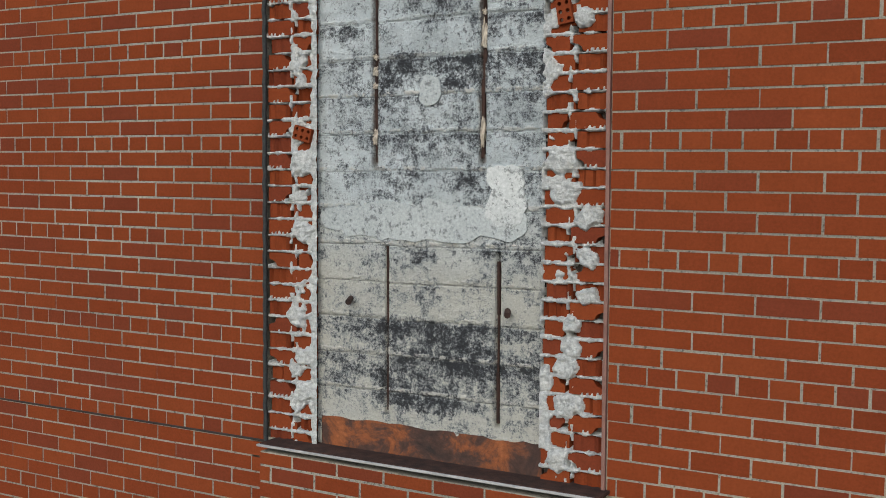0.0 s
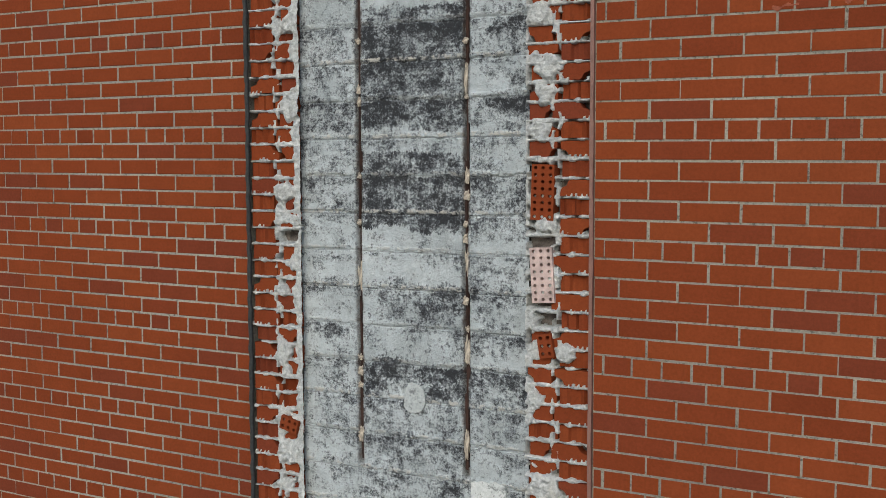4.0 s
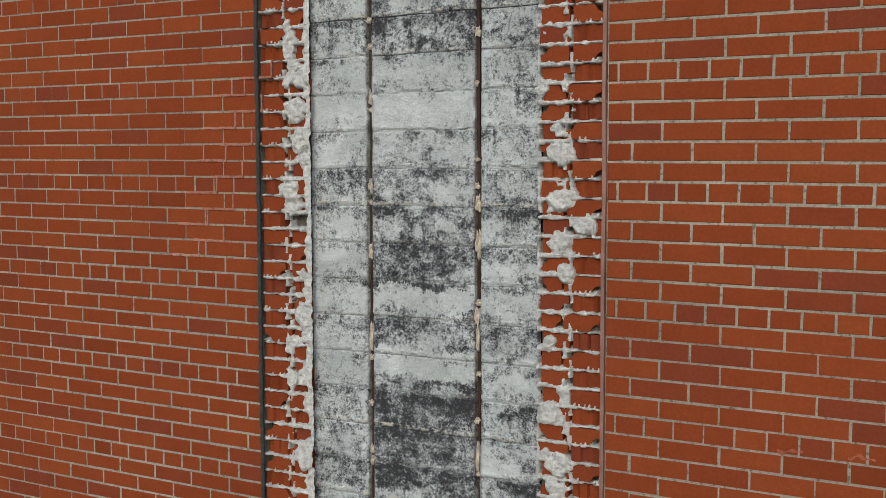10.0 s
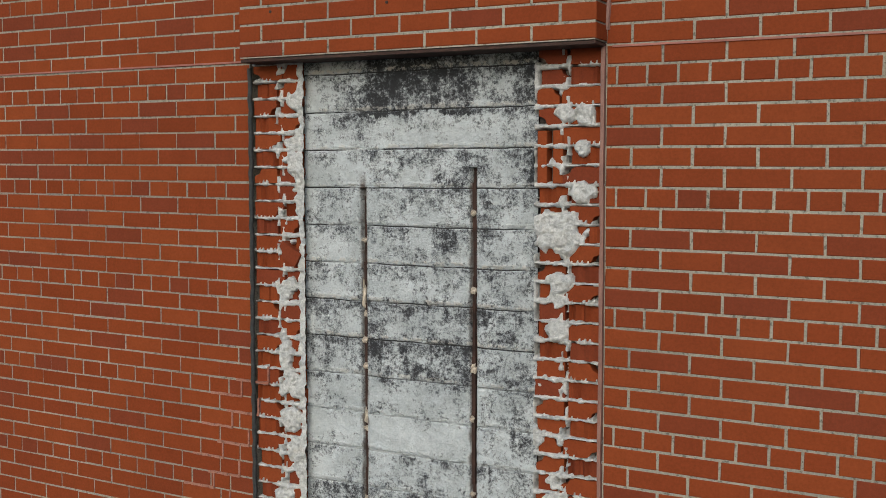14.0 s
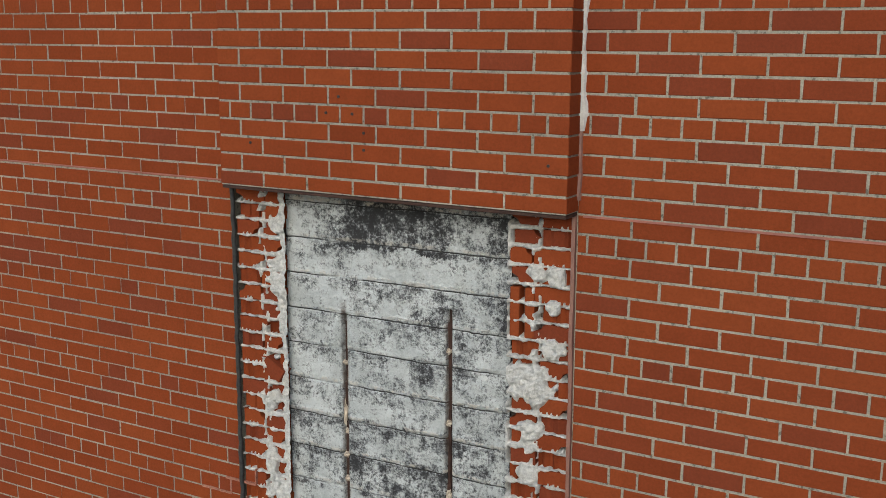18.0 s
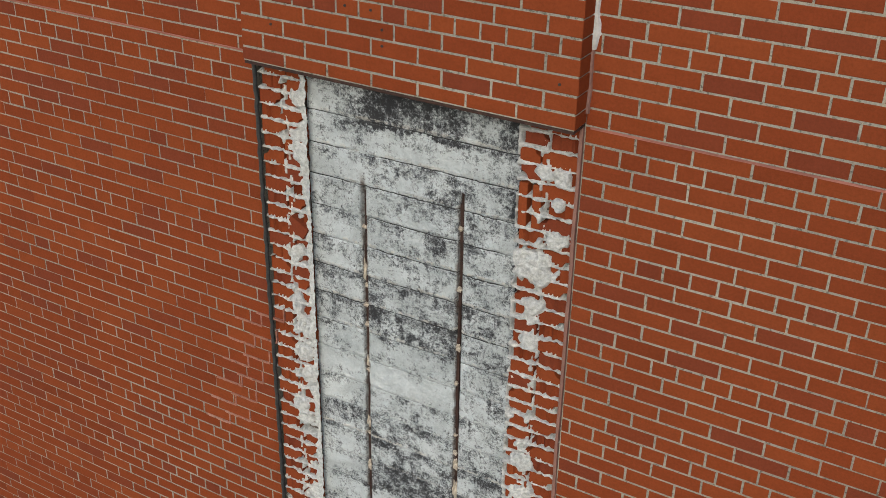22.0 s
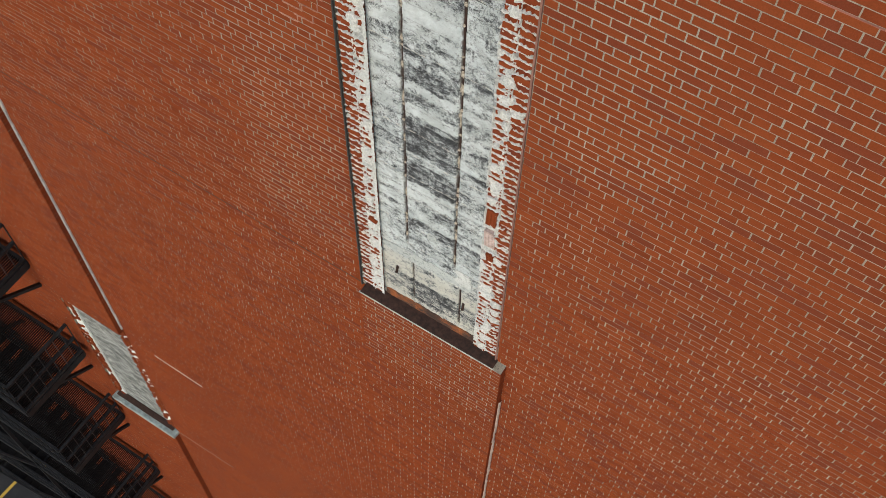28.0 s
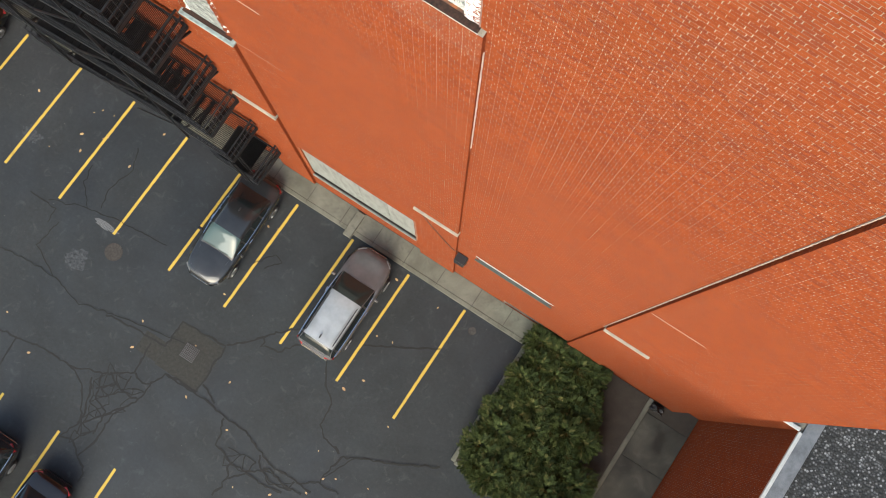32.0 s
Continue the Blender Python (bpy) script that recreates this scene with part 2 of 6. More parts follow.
def brick_piece(a, b, za, zb, y, depth, parent, rnd):
    key = (round(b - a, 3), round(zb - za, 3), depth, rnd.randrange(3))
    if key not in BRICK_MESHES:
        BRICK_MESHES[key] = brick_mesh("brick", key[0] - JOINT, key[1] - JOINT, depth, len(BRICK_MESHES))
    ob = new("brick", BRICK_MESHES[key])
    ob.parent = parent
    ob.location = (a + JOINT / 2, y + max(-0.0004, min(0.0004, rnd.gauss(0, 0.0003))), (za + zb) / 2)
    ob.rotation_euler = (0, rnd.gauss(0, 0.002), max(-0.003, min(0.003, rnd.gauss(0, 0.0015))))
    return ob


def brick_face(parent, x0, x1, z0, z1, phase, y, near, seed, depth=0.03, holes=(), B=B, low=None, high=None):
    """A brick face: the bricks inside `near` (x0, x1, z0, z1) as pieces, the rest joined."""
    rnd = random.Random(seed)
    close, rest = [], []
    for br in course_list(x0, x1, z0, z1, phase, B, low, high):
        cx, cz = (br[0] + br[1]) / 2, (br[2] + br[3]) / 2
        if any(h[0] < cx < h[1] and h[2] < cz < h[3] for h in holes):
            continue
        (close if near and near[0] < cx < near[1] and near[2] < cz < near[3] else rest).append(br)
    for br in close:
        brick_piece(*br, y, depth, parent, rnd)
    if rest:
        brick_sheet("brick_courses", rest, y, depth, parent, seed)


# ---- the building: brick bays between three pilasters ----
TOP, FRONT = 40.0, -0.10
P1, P2, P3 = (-1.385, 0.105), (-7.83, -6.32), (5.39, 6.89)
HEAD1, FOOT1 = (-1.372, 0.082), (-1.305, 0.235)
NICHE = (25.585, 30.91)
NICHE2 = (14.66, 19.02)
CORNER = 10.33
GROUND = -2.72  # level of the lot


def bay(name, x0, x1, phase, seed, near=None, holes=(), z1=TOP, B=B, low=None, high=None, ground=None):
    """A wall bay: mortar ground, cut round its openings, and the bricks on it."""
    root = empty(name, label="red brick wall bay in common bond with tan mortar", category="wall", kind="structure")
    g0, g1 = ground or (x0, x1)
    xs = sorted({g0, g1, *(h[0] for h in holes), *(h[1] for h in holes)})
    bm = bmesh.new()
    for a, b in zip(xs, xs[1:]):
        z = GROUND
        for h in sorted((h for h in holes if h[0] <= a and h[1] >= b), key=lambda h: h[2]):
            if h[2] > z:
                box(bm, a, b, 0.0024, 0.4, z, h[2])
            z = h[3]
        box(bm, a, b, 0.0024, 0.4, z, z1)
    part("mortar_ground", bm, MORTAR, root)
    brick_face(root, x0, x1, GROUND, z1, phase, 0.0, near, seed, holes=holes, B=B, low=low, high=high)
    return root


def pilaster(name, x0, x1, z0, z1, phase, seed, near=None, B=B):
    """A shallow brick pilaster with its two return faces."""
    root = empty(name, label="shallow red brick pilaster standing proud of the wall", category="pilaster", kind="structure")
    part("mortar_ground", boxed(x0 + 0.004, x1 - 0.004, FRONT + 0.0024, 0.4, z0, z1), MORTAR, root)
    brick_face(root, x0, x1, z0, z1, phase, FRONT, near, seed, depth=0.10, B=B)
    return root


PANEL = (-6.15, -1.50, -0.55, 3.95)
WINDOW = (0.96, 3.85, 4.35, 5.10)
LOUVRE = (2.55, 4.25, -2.60, -1.68)
bay("wall_bay_1", -26.0, P2[0], -1.349, 11)



def strip_edge(x, foot, head):
    """The wall's end beside the pilaster: plumb below and above the opening, leaning along it."""
    return lambda z: foot if z < NICHE[0] else head if z > NICHE[1] else leaned(x, z)


bay("wall_bay_2", P2[1], P1[0], -1.352, 12, B=0.2075, near=(-2.42, -1.3, 26.0, 28.95), holes=[PANEL], high=strip_edge(P1[0], FOOT1[0], HEAD1[0]), ground=(P2[1], -1.425))
bay("wall_bay_3", P1[1], P3[0], 0.088, 13, near=(0.0, 1.15, 28.75, 31.6), holes=[WINDOW, LOUVRE], B=0.2035, low=strip_edge(P1[1], FOOT1[1], HEAD1[1]), ground=(0.145, P3[0]))
for x0, x1, name in ((-1.47, -1.381, "wall_reveal_1"), (0.101, 0.19, "wall_reveal_2")):
    lean(tagged(part(name, boxed(x0, x1, 0.0032, 0.4, NICHE[0] - 0.1, NICHE[1] + 0.02), MORTAR), label="tan mortar behind the last bricks beside the strip", category="wall", kind="structure"))
for x0, x1, z0, z1, name in ((-1.43, HEAD1[0] + 0.02, NICHE[1], TOP, "wall_reveal_3"), (HEAD1[1] - 0.02, 0.15, NICHE[1], TOP, "wall_reveal_4"), (-1.43, FOOT1[0] + 0.02, GROUND, NICHE[0], "wall_reveal_5")):
    tagged(part(name, boxed(x0, x1, 0.0032, 0.39, z0, z1), MORTAR), label="tan mortar behind the last bricks beside the pilaster", category="wall", kind="structure")
bay("wall_bay_4", P3[1], CORNER, 0.30, 14)
pilaster("pilaster_1_foot", *FOOT1, GROUND, NICHE[0] - 0.03, -1.385, 15, near=(-2, 1, 24.4, 26))
pilaster("pilaster_1_head", *HEAD1, NICHE[1], TOP, -0.0215, 16, near=(-2, 1, 30, 33.3), B=0.2035)
pilaster("pilaster_2_foot", *P2, GROUND, NICHE2[0] - 0.03, -7.9, 17)
pilaster("pilaster_2_head", *P2, NICHE2[1], TOP, -7.9, 18)
pilaster("pilaster_3", *P3, GROUND, TOP, 5.38, 19)
# the side wall behind the corner, and the roof that closes the house
tagged(part("wall_side", boxed(CORNER - 0.3, CORNER, 0.4, 14.0, GROUND, TOP), BRICKS), label="plain red brick side wall of the tall building", category="wall", kind="structure")
tagged(part("wall_rear", boxed(-26.0, CORNER - 0.3, 13.7, 14.0, GROUND, TOP), BRICKS), label="plain red brick rear wall of the tall building", category="wall", kind="structure")
tagged(part("wall_end", boxed(-26.3, -26.0, 0.0, 14.0, GROUND, TOP), BRICKS), label="plain red brick end wall of the tall building", category="wall", kind="structure")
ROOF_GREY = plain("roof_felt", (0.08, 0.08, 0.085), 0.9)
tagged(part("roof", boxed(-26.3, CORNER, 0.0, 14.0, TOP, TOP + 0.2), ROOF_GREY), label="flat dark felt roof of the tall building", category="roof", kind="structure")

# ---- the opened strip in the pilaster: concrete column, broken brick edges ----
BOARD, BOARD_FROM = 0.1435, 25.54
m = Mat("board_formed_concrete", 0.92)
fine = m.noise(120, 4, 0.8)
mid = m.noise(13, 12, 0.74, stretch=(0.8, 1, 1.25), warp=0.35)
big = m.noise(3.2, 6, 0.65)
drip = m.noise(1.0, 8, 0.75, stretch=(34, 1, 9), warp=0.3)
speck = m.noise(48, 8, 0.8, warp=0.5)
x_at, z_at = m.axis(0), m.axis(2)
wander = m.math("ADD", m.math("MULTIPLY", m.math("SUBTRACT", m.noise(1.0, 5, 0.65, stretch=(4.5, 1, 1)), 0.5), 0.16), m.math("MULTIPLY", m.math("SUBTRACT", m.noise(1.0, 6, 0.8, stretch=(38, 1, 12)), 0.5), 0.10))
ragged = m.math("ADD", z_at, wander)
rows = m.math("MULTIPLY", m.math("SUBTRACT", z_at, BOARD_FROM), 1 / BOARD)
uneven = m.math("ADD", rows, m.math("ADD", m.math("MULTIPLY", m.math("SUBTRACT", m.noise(1.0, 3, 0.6, stretch=(5, 1, 2)), 0.5), 0.10), m.math("MULTIPLY", m.math("SUBTRACT", mid, 0.5), 0.05)))
tone = m.node("ShaderNodeTexWhiteNoise")
tone.noise_dimensions = "1D"
m.link(m.math("FLOOR", uneven), tone.inputs["W"])
# how much black growth each height of the middle strip carries
STAINS = ((25.5, 0.40), (25.76, 0.90), (26.12, 0.36), (26.27, 0.2), (26.57, 0.46), (26.70, 0.40), (26.99, 0.80), (27.12, 0.30), (27.27, 0.64), (27.43, 0.06), (27.61, 0.78), (27.92, 0.30), (28.0, 0.95), (28.48, 0.10), (28.58, 0.64), (28.73, 0.0), (28.81, 0.80), (28.99, 0.68), (29.165, 0.52), (29.29, 0.40), (29.40, 0.0), (29.54, 0.46), (29.705, 0.78), (29.855, 0.52), (30.0, 0.26), (30.30, 0.52), (30.42, 0.62), (30.56, 0.22), (30.69, 0.98))
wet = m.ramp(m.math("MULTIPLY", m.math("SUBTRACT", ragged, 25.5), 1 / 5.5), *(((z - 25.5) / 5.5, v) for z, v in STAINS))
m.t.nodes[-1].color_ramp.interpolation = "CONSTANT"
middle = m.ramp(m.math("ABSOLUTE", m.math("ADD", x_at, 0.64)), (0.20, 1.0), (0.26, 0.0))
side = m.math("ADD", m.math("MULTIPLY", wet, 0.26), m.math("MULTIPLY", m.math("SUBTRACT", x_at, -1.13), 0.16))
amount = m.mix(middle, m.math("ADD", side, 0.16), wet)
dirt = m.math("ADD", m.math("MULTIPLY", mid, 0.62), m.math("ADD", m.math("MULTIPLY", drip, 0.26), m.math("MULTIPLY", big, 0.30)))
dirt = m.math("ADD", dirt, m.math("MULTIPLY", m.math("ADD", speck, m.math("SUBTRACT", m.noise(110, 6, 0.8), 0.5)), 0.52))
dirt = m.math("ADD", m.math("SUBTRACT", dirt, 0.368), m.math("MULTIPLY", m.math("SUBTRACT", amount, 0.40), 0.185))
dirt = m.math("ADD", dirt, m.math("MULTIPLY", m.math("SUBTRACT", tone.outputs["Value"], 0.5), 0.05))
# the face darkens towards the under side of each board joint
dirt = m.math("ADD", dirt, m.ramp(m.math("FRACT", uneven), (0.0, 0.0), (0.55, 0.0), (0.97, 0.05), (1.0, 0.0)))
pale = m.mix(m.ramp(m.noise(6, 8, 0.7, warp=0.6), (0.38, 0.0), (0.62, 1.0)), (0.45, 0.51, 0.52), (0.66, 0.73, 0.745))
pale = m.mix(m.ramp(tone.outputs["Value"], (0.1, 0.0), (0.9, 0.25)), pale, (0.68, 0.74, 0.75))
pale = m.mix(m.ramp(m.math("SUBTRACT", z_at, 26.0), (0.25, 0.85), (0.62, 0.0)), pale, m.mix(big, (0.60, 0.58, 0.48), (0.46, 0.48, 0.45)))
col = m.mix(m.ramp(dirt, (0.465, 0.0), (0.525, 0.75)), pale, (0.215, 0.242, 0.255))
col = m.mix(m.ramp(dirt, (0.540, 0.0), (0.570, 0.88)), col, (0.085, 0.094, 0.102))
col = m.mix(m.ramp(dirt, (0.595, 0.0), (0.62, 0.9)), col, (0.024, 0.027, 0.031))
col = m.mix(m.ramp(speck, (0.62, 0.0), (0.66, 0.55)), col, (0.06, 0.065, 0.07))
# board joints: thin dark lines above, broken pale crusts below
high = m.ramp(m.math("SUBTRACT", z_at, 29.3), (0.30, 0.35), (0.50, 1.0))
line = m.ramp(m.math("FRACT", uneven), (0.0, 1.0), (0.030, 1.0), (0.042, 0.0))
line = m.math("MULTIPLY", line, m.ramp(m.noise(1.0, 4, 0.7, stretch=(4, 1, 1.9)), (0.34, 0.0), (0.46, 0.95)))
col = m.mix(m.math("MULTIPLY", line, high), col, (0.018, 0.019, 0.02))
crust = m.ramp(m.math("FRACT", m.math("ADD", uneven, m.math("MULTIPLY", m.math("SUBTRACT", speck, 0.5), 0.22))), (0.03, 0.0), (0.05, 1.0), (0.13, 1.0), (0.16, 0.0))
crust = m.math("MULTIPLY", crust, m.ramp(m.noise(30, 5, 0.75), (0.48, 0.0), (0.56, 0.85)))
col = m.mix(m.math("MULTIPLY", crust, m.ramp(tone.outputs["Value"], (0.3, 0.2), (0.7, 1.0))), col, (0.62, 0.62, 0.57))
# rust bled along the edges of the two long slots
reach = m.ramp(m.math("MULTIPLY", m.math("SUBTRACT", z_at, 26.0), 0.2), (0.142, 0.0), (0.145, 1.0), (0.886, 1.0), (0.896, 0.0))
for gx in (-0.874, -0.410):
    near_slot = m.math("ADD", m.math("ABSOLUTE", m.math("SUBTRACT", x_at, gx)), m.math("MULTIPLY", m.math("SUBTRACT", mid, 0.5), 0.05))
    col = m.mix(m.math("MULTIPLY", reach, m.ramp(near_slot, (0.006, 0.85), (0.017, 0.0))), col, (0.075, 0.043, 0.026))
col = m.mix(0.35, col, m.ramp(fine, (0.3, 0.25), (0.7, 0.75)), "OVERLAY")
CONCRETE = m.done(col, m.math("ADD", m.math("MULTIPLY", fine, 0.6), m.math("ADD", m.math("MULTIPLY", speck, 1.8), m.math("MULTIPLY", crust, 0.5))), 0.009, 1.0)
m = Mat("raw_white_mortar", 0.97)
m.bsdf.inputs["Specular IOR Level"].default_value = 0.1
m.place = m.node("ShaderNodeNewGeometry").outputs["Position"]
g1, g2, g3 = m.noise(60, 5, 0.7), m.noise(190, 4, 0.75), m.noise(9, 3, 0.6)
col = m.mix(m.ramp(g1, (0.36, 0.0), (0.6, 1.0)), (0.50, 0.525, 0.515), (0.78, 0.81, 0.79))
col = m.mix(m.ramp(g3, (0.55, 0.0), (0.72, 0.3)), col, (0.55, 0.51, 0.41))
col = m.mix(m.ramp(g2, (0.60, 0.0), (0.70, 0.6)), col, (0.20, 0.20, 0.19))
SMEAR = m.done(m.mix(0.4, col, m.ramp(g2, (0.3, 0.25), (0.7, 0.75)), "OVERLAY"), m.math("ADD", g1, g2), 0.012, 1.0)
m = Mat("rusty_steel", 0.8, 0.15)
g1, g2 = m.noise(7, 5, 0.65, warp=0.5), m.noise(60, 4, 0.7)
col = m.ramp(g1, (0.30, (0.025, 0.018, 0.016)), (0.46, (0.07, 0.035, 0.025)), (0.56, (0.22, 0.070, 0.022)), (0.66, (0.30, 0.105, 0.035)), (0.74, (0.10, 0.05, 0.035)))
RUST = m.done(m.mix(0.4, col, m.ramp(g2, (0.3, 0.2), (0.7, 0.8)), "OVERLAY"), m.math("ADD", g1, g2), 0.004, 0.8)
ROD_RUST = plain("dark_rust", (0.036, 0.017, 0.012), 0.85, 0.1, 0.6, 25)
CREAM = plain("cream_filler", (0.44, 0.395, 0.32), 0.9, 0, 0.6, 2.0, 0.004)
BLACK_ROD = plain("black_backer_cord", (0.022, 0.026, 0.026), 0.75, 0, 0.5, 60, 0.004)
SEAL = plain("brown_sealant", (0.19, 0.10, 0.08), 0.6, 0, 0.25, 12)
FLASH = plain("weathered_metal_flashing", (0.36, 0.37, 0.365), 0.6, 0.1, 0.3, 9)
CAULK = plain("grey_white_caulk", (0.44, 0.45, 0.44), 0.7, 0, 0.25, 14)
PINK_CAULK = plain("pinkish_old_caulk", (0.36, 0.29, 0.25), 0.8, 0, 0.3, 14)
STONE = plain("limestone_band", (0.26, 0.245, 0.205), 0.85, 0, 0.22, 3.0)
# near-black colour that paints the shade inside gaps, holes and cavities
GAP_SHADE = plain("dark_cavity", (0.03, 0.025, 0.022), 0.95, 0, 0.4, 20)


# mortar colour darkened to give the shade deep behind the broken bricks
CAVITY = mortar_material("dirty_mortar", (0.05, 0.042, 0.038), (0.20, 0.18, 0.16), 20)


def rough_column(x0, x1, z0, z1, y, grooves, seed, step=0.0065):
    """Board-formed concrete face with crusted board joints and sunken vertical slots: (x, half width, z from, z to)."""
    nx, nz = round((x1 - x0) / step), round((z1 - z0) / step)
    r = random.Random(seed)
    boards = [(r.uniform(-0.002, 0.002), r.uniform(0.2, 1.0)) for _ in range(60)]
    verts = []
    for j in range(nz + 1):
        z = z0 + (z1 - z0) * j / nz
        for i in range(nx + 1):
            x = x0 + (x1 - x0) * i / nx
            rough = noise.noise((x * 38, 5.7, z * 38))
            at = (z - BOARD_FROM) / BOARD + 0.06 * noise.noise((x * 5, 2.0, z * 2)) + 0.06 * rough
            b = math.floor(at)
            d = boards[b % 60][0] + 0.003 * noise.noise((x * 12, 1.7, z * 12)) + 0.0025 * rough
            up = (at - b) * BOARD
            if up < 0.006:
                d += 0.004
            elif up < 0.026:
                d -= 0.008 * boards[b % 60][1] * max(0.0, noise.noise((x * 21, 9.1, z * 30)) + 0.15) * (1.0 if z < 29.75 else 0.3)
            for gx, half, ga, gb in grooves:
                if ga < z < gb:
                    off = abs(x - gx - 0.005 * noise.noise((0, gx, z * 5)))
                    if off < half:
                        d += 0.035
                    elif off < half * 2:
                        d += 0.006
            verts.append((x, y + d, z))
    w = nx + 1
    faces = [(j * w + i, j * w + i + 1, (j + 1) * w + i + 1, (j + 1) * w + i) for j in range(nz) for i in range(nx)]
    n = len(verts)  # a solid behind it
    verts += [(x0, y + 0.3, z0), (x1, y + 0.3, z0), (x1, y + 0.3, z1), (x0, y + 0.3, z1)]
    faces.append((n + 3, n + 2, n + 1, n))
    return mesh_of("concrete_face", verts, faces, CONCRETE)


SLOTS = [(-0.874, 0.009, 26.706, 30.415), (-0.410, 0.010, 26.718, 30.496), (-0.820, 0.008, 25.735, 26.40), (-0.343, 0.011, 25.735, 26.395)]
column = empty("concrete_column", label="weathered board-formed concrete column with black stains and rusty slots", category="column", kind="structure")
part("concrete_face", rough_column(-1.142, -0.154, 25.50, 31.0, 0.055, SLOTS, 5), None, column)
# near-black backing in place of the shade behind the column
part("cavity_back", boxed(P1[0], P1[1], 0.11, 0.4, 25.50, 31.0), GAP_SHADE, column)
column.location.y = -0.018
lean(column)
rr = random.Random(8)
for gx, half, ga, gb in SLOTS:
    bm, z = bmesh.new(), ga + 0.02
    while z < gb - 0.05:
        dz = min(rr.uniform(0.18, 0.4), gb - z)
        bar(bm, (gx + rr.uniform(-0.003, 0.003), 0.078, z), (gx + rr.uniform(-0.003, 0.003), 0.076, z + dz), rr.choice((0.007, 0.010, 0.014)), 0.014)
        z += dz
    part("rebar", bm, ROD_RUST, column, "corroded reinforcing bar in its slot")

# patch of smooth render across the column, the round patch and the bolts
PATCH_RENDER = mortar_material("smooth_render_patch", (0.31, 0.345, 0.35), (0.53, 0.57, 0.565), 0.6)
WHITE_PATCH = mortar_material("white_render_patch", (0.36, 0.395, 0.395), (0.62, 0.65, 0.64), 0.6)
for x, z, r_x, r_z, y, material in ((-0.66, 26.50, 0.455, 0.07, 0.0485, PATCH_RENDER), (-0.315, 26.60, 0.085, 0.10, 0.0455, WHITE_PATCH), (-0.629, 26.996, 0.042, 0.050, 0.047, PATCH_RENDER)):
    bm = bmesh.new()
    pts = []
    for k in range(90):
        a = k * math.tau / 90
        q = Vector((math.copysign(abs(math.cos(a)) ** 0.8, math.cos(a)) * r_x, 0, math.copysign(abs(math.sin(a)) ** 0.6, math.sin(a)) * r_z))
        at = (q + Vector((x, 0, z))) * 1.0
        grow = min(r_x, r_z) * (0.5 * noise.noise(at * 9) + 0.18 * noise.noise(at * 28) + 0.10 * noise.noise(at * 75))
        q += Vector((math.cos(a), 0, math.sin(a))) * grow
        pts.append(bm.verts.new((x + q.x, y, z + q.z)))
    top = bm.faces.new(pts)
    ret = bmesh.ops.extrude_face_region(bm, geom=[top])
    bmesh.ops.translate(bm, vec=(0, 0.02, 0), verts=[v for v in ret["geom"] if isinstance(v, bmesh.types.BMVert)])
    part("render_patch", bm, material, column, "smooth pale render patch")
for x, z in ((-0.99, 26.19), (-0.305, 26.18)):
    bm = rod(bmesh.new(), (x, 0.07, z), (x + 0.03, 0.0, z - 0.01), 0.012)
    part("anchor_bolt", bm, ROD_RUST, column, "rusty anchor stub")

# rusted shelf angle and the sill below the opening
sill = empty("niche_sill", label="rusted steel shelf angle over a weathered metal sill edge", category="sill", kind="structure")
verts, faces = [], []
nx = 60
for i in range(nx + 1):
    x = -1.090 + 0.965 * i / nx
    top = 25.705 + 0.014 * noise.noise((x * 9, 2, 0)) - 0.03 * (i > 44) * noise.noise((x * 14, 4, 1))
    verts += [(x, 0.03 + 0.004 * noise.noise((x * 20, 0, 0)), 25.58), (x, 0.03 + 0.006 * noise.noise((x * 20, 3, 0)), top), (x, 0.06, top)]
for i in range(nx):
    a = i * 3
    faces += [(a, a + 3, a + 4, a + 1), (a + 1, a + 4, a + 5, a + 2)]
part("upright_leg", mesh_of("upright_leg", verts, faces, RUST), None, sill, "orange and dark brown rusted steel plate")
part("shelf_leg", box(bmesh.new(), -1.305, 0.145, -0.100, 0.06, 25.575, 25.588, 0.002), ROD_RUST, sill, "dark rusted steel shelf")
part("metal_edge", box(bmesh.new(), -1.316, 0.155, -0.108, -0.088, 25.574, 25.584, 0.002), FLASH, sill, "pale grey metal edge")

# dark strip added as the shadow line under the brickwork over the opening
tagged(part("lintel_angle", box(bmesh.new(), HEAD1[0] + 0.004, HEAD1[1] - 0.004, FRONT + 0.004, 0.03, NICHE[1] - 0.014, NICHE[1] - 0.003, 0.001), ROD_RUST), label="added dark strip for the shadow line under the brick pilaster head", category="lintel", kind="structure")

# ---- broken brick edges on both sides of the opening ----
def ribbed_brick(name, w, h, d, seed):
    """A brick cut through its cores: vertical flutes on the face."""
    r = random.Random(seed)
    xs = [0.0]
    while xs[-1] < w - 0.012:
        xs.append(min(w, xs[-1] + r.uniform(0.006, 0.016)))
    xs[-1] = w
    ys = [r.choice((0.0, 0.006, 0.012, 0.018)) for _ in xs]
    verts, faces = [], []
    for x, y in zip(xs, ys):
        verts += [(x, y, -h / 2), (x, y, h / 2), (x, d, -h / 2), (x, d, h / 2)]
    for i in range(len(xs) - 1):
        a, b = i * 4, i * 4 + 4
        faces += [(a, b, b + 1, a + 1), (a + 1, b + 1, b + 3, a + 3), (a, a + 2, b + 2, b)]
    b = (len(xs) - 1) * 4
    faces += [(0, 1, 3, 2), (b, b + 2, b + 3, b + 1)]
    return mesh_of(name, verts, faces, BRICK)


